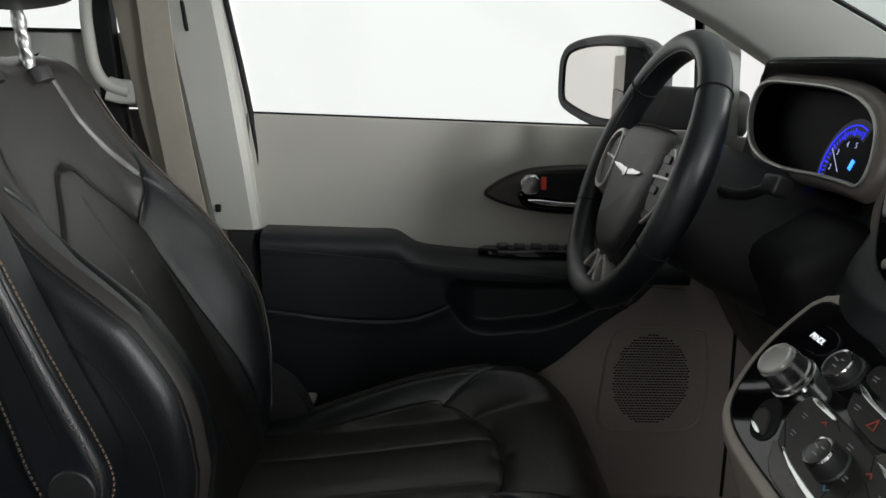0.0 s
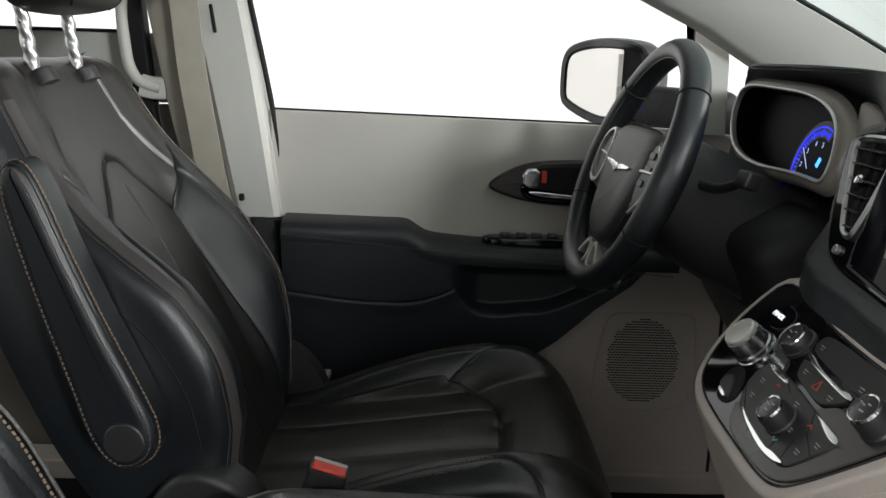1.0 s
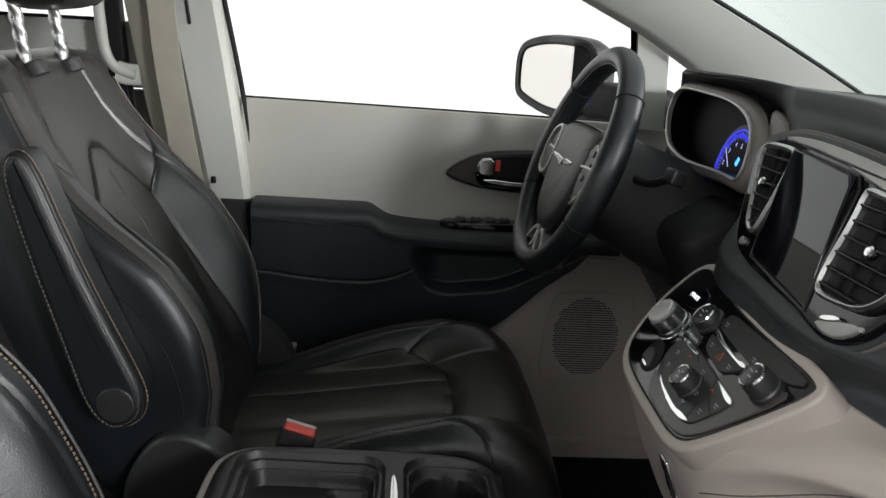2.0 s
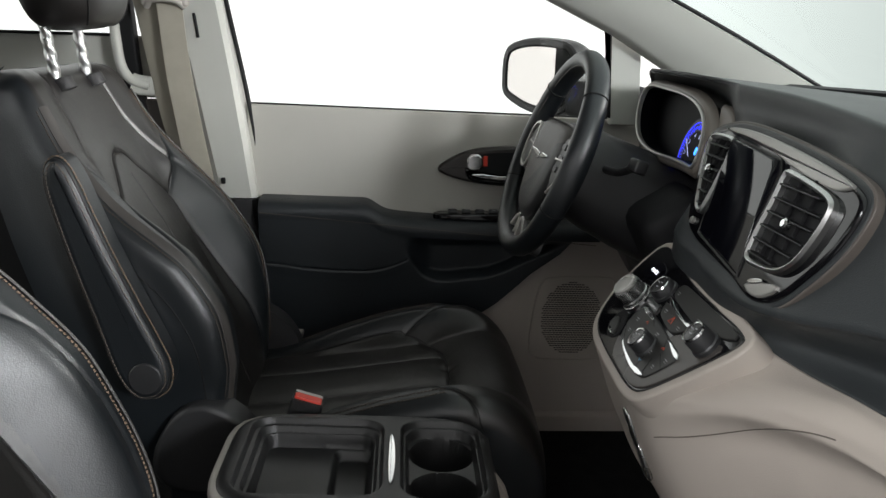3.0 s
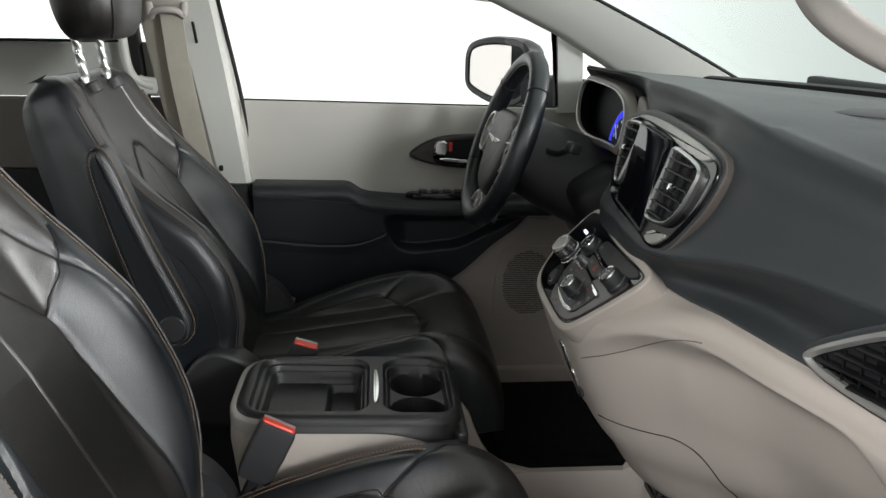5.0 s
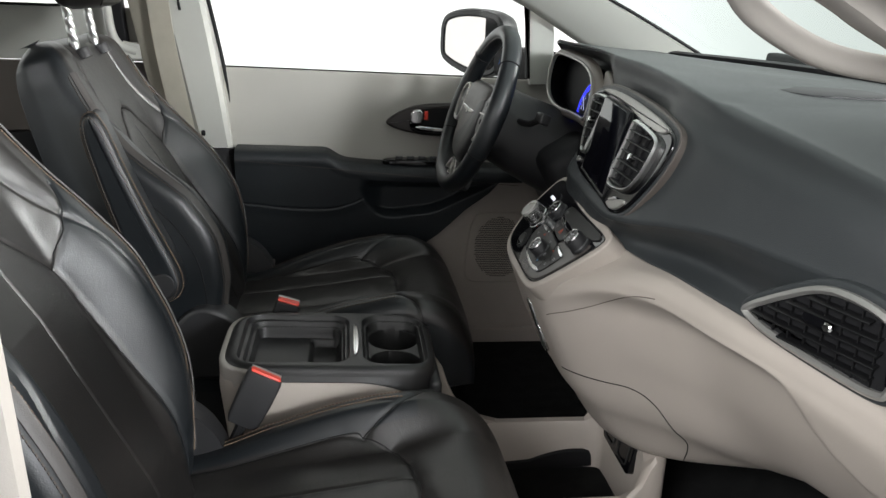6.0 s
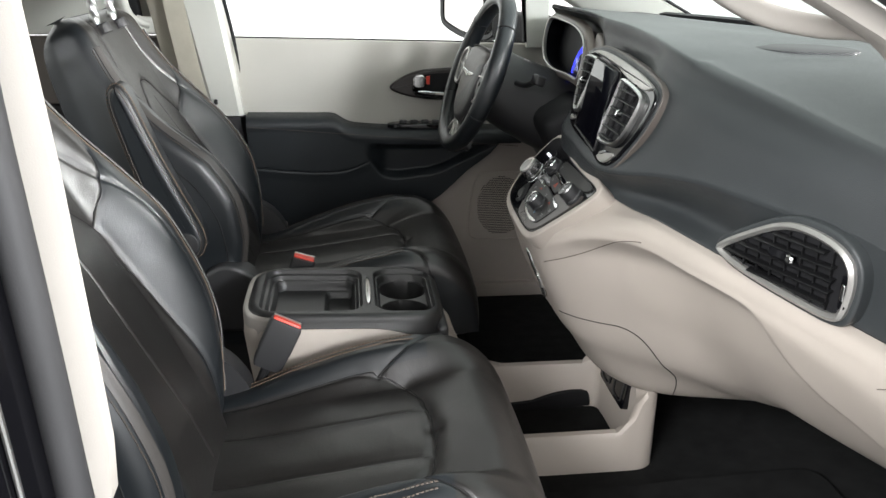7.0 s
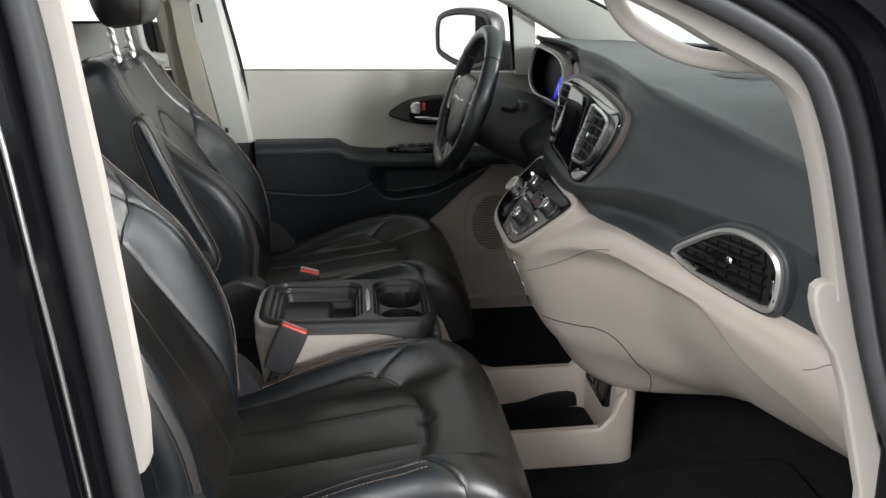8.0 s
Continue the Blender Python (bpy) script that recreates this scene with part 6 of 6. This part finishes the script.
# column, shroud and stalks
column = thing("steering_column", "black steering column shroud with control stalks behind the wheel", "steering column")
rings = []
for w, ra, rb, dv in ((-.030, .060, .062, -.004), (-.045, .075, .080, -.008), (-.10, .078, .085, -.015), (-.16, .080, .090, -.02), (-.26, .090, .10, -.02)):
    rings.append([ST.at(ra * math.copysign(abs(math.cos(a)) ** .8, math.cos(a)), dv + rb * math.copysign(abs(math.sin(a)) ** .8, math.sin(a)), w) for a in np.linspace(0, 2 * math.pi, 40, endpoint=False)])
loft("shroud", rings, PLASTIC, column, "matt black shroud")
tube("stalk", catmull([tuple(ST.at(.06, .015, -.075)), (.372, .925, 1.228), (.384, .880, 1.244)], 5), .0065, PLASTIC, column, "control stalk", 12)
rbox("stalk_tip", (.386, .867, 1.247), (.023, .026, .022), .004, PLASTIC, column, "", rot=(0, 20, 15))
tube("stalk", catmull([ST.at(-.06, .02, -.075), ST.at(-.13, .04, -.075), ST.at(-.19, .055, -.07)], 5), .010, PLASTIC, column, "control stalk", 12)
frame_ring("stalk_collar", ST, [(-.088 + a, .05 + b) for a, b in rrect(.05, .03, .012)], .003, -.060, .008, SILVER, column)
rbox("column_cover", (.48, 1.02, 1.12), (.12, .34, .16), .03, DARK, column, "", rot=(0, -30, 0))

# ---- driver door ----
door = thing("driver_door", "closed driver door with grey-beige upper trim and black padded armrest", "door")
pts = [(1.47, 1.262), (1.455, 1.277), (1.437, 1.278), (1.431, 1.268), (1.428, 1.20), (1.423, 1.12), (1.418, 1.05), (1.425, 1.0)]
rings = []
for x in np.linspace(-.302, .60, 30):
    dz = -.020 * (x + .31) * 1.0 if x < .5 else -.0162 - .15 * (x - .5)
    rings.append([(x - .055 * (z - 1.05) * float(np.clip((-.20 - x) / .1, 0, 1)), y, z + dz * (1 if z > 1.15 else .6)) for y, z in catmull(pts, 4)])
loft("upper_trim", rings, DOORTRIM, door, "grey-beige padded trim", closed=False)
ln = [(x, 1.452, 1.279 - .020 * (x + .31)) for x in np.linspace(-.31, .47, 20)]
sweep("window_seal", ln, rrect(.012, .006, .002), DARK, door, "thin black window seal")
# armrest
ARM_X = np.linspace(-.31, .48, 400)
ARM_Z = hermite((-.29, -.10, -.058, -.050, -.022, -.012, .02, .30, .45), (1.083, 1.080, 1.079, 1.077, 1.060, 1.056, 1.051, 1.043, 1.043), ARM_X)


def arm_top(x):
    return float(np.interp(x, ARM_X, ARM_Z))


def armrest_ring(x):
    t = arm_top(x)
    return [(x, y, z) for y, z in catmull([(1.43, t + .002), (1.405, t + .002), (1.375, t), (1.358, t - .006), (1.350, t - .022), (1.352, t - .040)], 4)]


loft("armrest", [armrest_ring(x) for x in np.linspace(-.283, .46, 140)], DOORBLACK, door, "black padded armrest with sewn seam", closed=False)
ln = [(x, 1.3492, min(arm_top(x) - .012, 1.056 - .085 * (x + .26))) for x in np.linspace(-.28, .45, 80)]
stitches("armrest_stitching", ln, [(0, -1, .1)] * 80, THREAD, door)


# black middle and lower trim with a seam and a pocket
def smooth(t):
    t = np.clip(t, 0, 1)
    return t * t * (3 - 2 * t)


SEAM_Z = hermite((-.30, -.237, -.177, -.07, -.016, .037, .08), (.945, .939, .931, .926, .933, .955, .985), ARM_X)
POCKET_Z = hermite((.03, .054, .077, .19, .238, .30, .40), (.965, .935, .911, .909, .920, .950, 1.0), ARM_X)


def lower_y(x, z):
    y = 1.354 + .040 * np.clip((1.04 - z) / .5, 0, 1)
    seam = float(np.interp(x, ARM_X, SEAM_Z))
    y += .0025 * np.exp(-((z - seam) / .0022) ** 2) * smooth((.05 - x) / .02)
    y += .002 * smooth((seam - z) / .03) * smooth((.10 - x) / .06)
    # pocket opening
    floor = float(np.interp(x, ARM_X, POCKET_Z))
    y += .034 * smooth((x - .025) / .07) * smooth((z - floor) / .022) * smooth((1.015 - z) / .035)
    return y


def split_x(z):
    """Where the black trim ends and the beige speaker panel begins."""
    return float(np.interp(z, (.50, .60, .70, .823, .854, .884, .925, .972, 1.018, 1.05), (.165, .172, .180, .196, .239, .271, .312, .374, .413, .44)))


verts, nz, nx = [], 230, 200
for k in range(nz):
    z = .52 + (1.046 - .52) * k / (nz - 1)
    for i in range(nx):
        x = -.283 + (split_x(z) + .283) * i / (nx - 1)
        verts.append((x, float(lower_y(x, min(z, arm_top(x) - .038))), min(z, arm_top(x) - .038)))
mesh_ob("lower_trim", verts, grid_faces(nz, nx), DOORBLACK, door, "blue-black moulded lower trim")
verts = []
for k in range(60):
    z = .52 + (1.03 - .52) * k / 59
    for i in range(40):
        x0 = split_x(z) + .001
        x = x0 + (.72 - x0) * i / 39
        verts.append((x, 1.398 + .010 * math.exp(-((x - x0) / .02) ** 2), z))
mesh_ob("speaker_panel", verts, grid_faces(60, 40), BEIGE, door, "beige speaker panel")
tube("door_front_gap", [(.563, 1.3975, 1.03), (.566, 1.3975, .90), (.570, 1.3975, .70), (.570, 1.3975, .53)], .0035, DARK, door, "dark gap at the front edge of the door", 8)
SG = Plane((.425, 1.397, .81), (1, 0, 0), (0, 0, 1))
so = chaikin([(-.085, .088), (-.05, .098), (.075, .098), (.088, .09), (.098, -.02), (.090, -.08), (.06, -.100), (-.06, -.100), (-.098, -.095), (-.102, -.05)], 3)
gr = frame_ring("speaker_frame", SG, inset(so, -.004), .004, .004, .004, BEIGE, door, "", .0015)
plate("speaker_grille", SG, so, .002, .004, .002, BEIGE, door, "perforated speaker grille")
verts, faces = [], []
for j in range(34):
    v = -.088 + j * .0053
    for i in range(26):
        u = -.085 + i * .0066 + (.0033 if j % 2 else 0)
        if ((u + .008) / .070) ** 2 + ((v - .0) / .088) ** 2 < 1:
            k = len(verts)
            verts += [SG.at(u + a, v + b, .0026) for a, b in ((-.0026, -.0013), (.0026, -.0013), (.0026, .0014), (-.0026, .0014))]
            faces.append((k, k + 1, k + 2, k + 3))
tagged(mesh_ob("speaker_holes", verts, faces, SEAM, door, smooth=False), kind="stuff")
slab_xz("outer_skin", [(-.30, .42), (.60, .42), (.62, .80), (.60, 1.24), (-.31, 1.262)], 1.478, 1.50, PAINT, door)
# inner handle in its bezel
HD = Plane((.19, 1.417, 1.155), (1, 0, 0), (0, 0, 1))
ho = chaikin([(-.092, -.006), (-.075, .010), (-.04, .030), (0.0, .042), (.08, .047), (.16, .045), (.20, .035), (.20, -.035), (.10, -.042), (.02, -.040), (-.04, -.030), (-.08, -.016)], 3)
plate("handle_bezel", HD, ho, .012, .02, .006, TAUPE_DARK, door, "dark brown satin handle bezel")
plate("handle_well", HD, chaikin([(-.028, .030), (.10, .036), (.17, .034), (.17, -.026), (.05, -.032), (-.018, -.026)], 2), .0135, .003, .001, DARK, door)
lever = plate("handle_lever", HD, chaikin([(-.026, .004), (-.018, -.014), (.06, -.022), (.15, -.022), (.15, -.034), (.04, -.036), (-.020, -.030), (-.032, -.008)], 2), .030, .016, .006, GLOSS, door, "gloss black door handle")
# chrome strip laid on the lever in place of its highlight
plate("lever_highlight", HD, chaikin([(-.014, -.009), (.06, -.017), (.15, -.017), (.15, -.0245), (.05, -.0255), (-.014, -.018)], 1), .0325, .010, .002, CHROME, lever)
plate("lock_tab", HD, chaikin([(-.026, .030), (.006, .032), (.010, -.003), (-.028, -.006)], 1), .028, .014, .004, CHROME, door, "chrome lock tab")
plate("lock_mark", HD, [(.010, .004), (.019, .004), (.019, .026), (.010, .026)], .020, .006, .001, RED, door)
# window switches
so2 = chaikin([(.085, 1.378), (.115, 1.366), (.30, 1.366), (.30, 1.410), (.11, 1.412)], 1)
sp = plate("switch_panel", Plane((0, 0, 1.048), (1, 0, 0), (0, 1, 0)), so2, .010, .012, .004, GLOSS, door, "gloss black switch panel")
for k in range(5):
    rbox("window_switch", (.135 + k * .030, 1.388, 1.060), (.020, .018, .008), .003, PLASTIC, sp)
    rbox("switch_mark", (.135 + k * .030, 1.382, 1.0645), (.008, .002, .001), .0003, WHITE_MARK, sp)
# chrome end of the belt anchor below the pillar
rbox("anchor_cover", (-.245, 1.335, .785), (.040, .03, .028), .006, CREAM, van, "", rot=(0, 25, 0))
rbox("anchor_cover", (-.198, 1.335, .790), (.018, .03, .012), .004, CREAM, van)
g = slab_xz("window_pane", [(-.30, 1.26), (.465, 1.25), (.455, 1.455), (.44, 1.475), (.15, 1.60), (-.36, 1.60)], 1.448, 1.452, GLASS_CLEAR, door)
g.visible_shadow = False

# ---- door mirror ----
mir = thing("door_mirror", "black door mirror outside the driver window", "mirror")
MR = Plane((.368, 1.71, 1.338), (.66, -.75, 0), (0, 0, 1))
mo = chaikin([(-.130, .0), (-.128, .052), (-.105, .082), (-.03, .096), (.06, .092), (.10, .078), (.117, .03), (.114, -.05), (.07, -.094), (-.02, -.094), (-.100, -.066), (-.128, -.045)], 3)
rings = []
for f, w in ((1.0, .0), (1.03, -.012), (1.02, -.04), (.92, -.075), (.70, -.10), (.3, -.115)):
    rings.append([MR.at(a * f, b * f, w) for a, b in mo])
loft("housing", rings, PLASTIC, mir, "black mirror housing")
plate("face_shell", MR, inset(mo, .004), .001, .006, .001, DARK, mir, "black mirror face")
glass = [(min(a, .045), b) for a, b in inset(mo, .020)]
plate("mirror_glass", MR, glass, .0035, .004, .0005, MIRROR, mir, "mirror glass")
frame_ring("rim", MR, mo, .019, .007, .010, GLOSS, mir, "", .004)
rbox("mirror_arm", (.50, 1.56, 1.290), (.10, .24, .09), .025, DARK, mir, "", rot=(0, 0, 20))


# ---- put each empty at the base of its thing ----
bpy.context.view_layer.update()
for ob in list(scene.objects):
    if ob.type == "EMPTY" and ob.parent is None:
        pts = [c.matrix_world @ Vector(b) for c in ob.children_recursive if c.type == "MESH" for b in c.bound_box]
        lo = [min(p[k] for p in pts) for k in range(3)]
        hi = [max(p[k] for p in pts) for k in range(3)]
        base = Vector(((lo[0] + hi[0]) / 2, (lo[1] + hi[1]) / 2, lo[2]))
        ob.location = base
        for c in ob.children:
            c.matrix_parent_inverse = Matrix.Translation(-base)
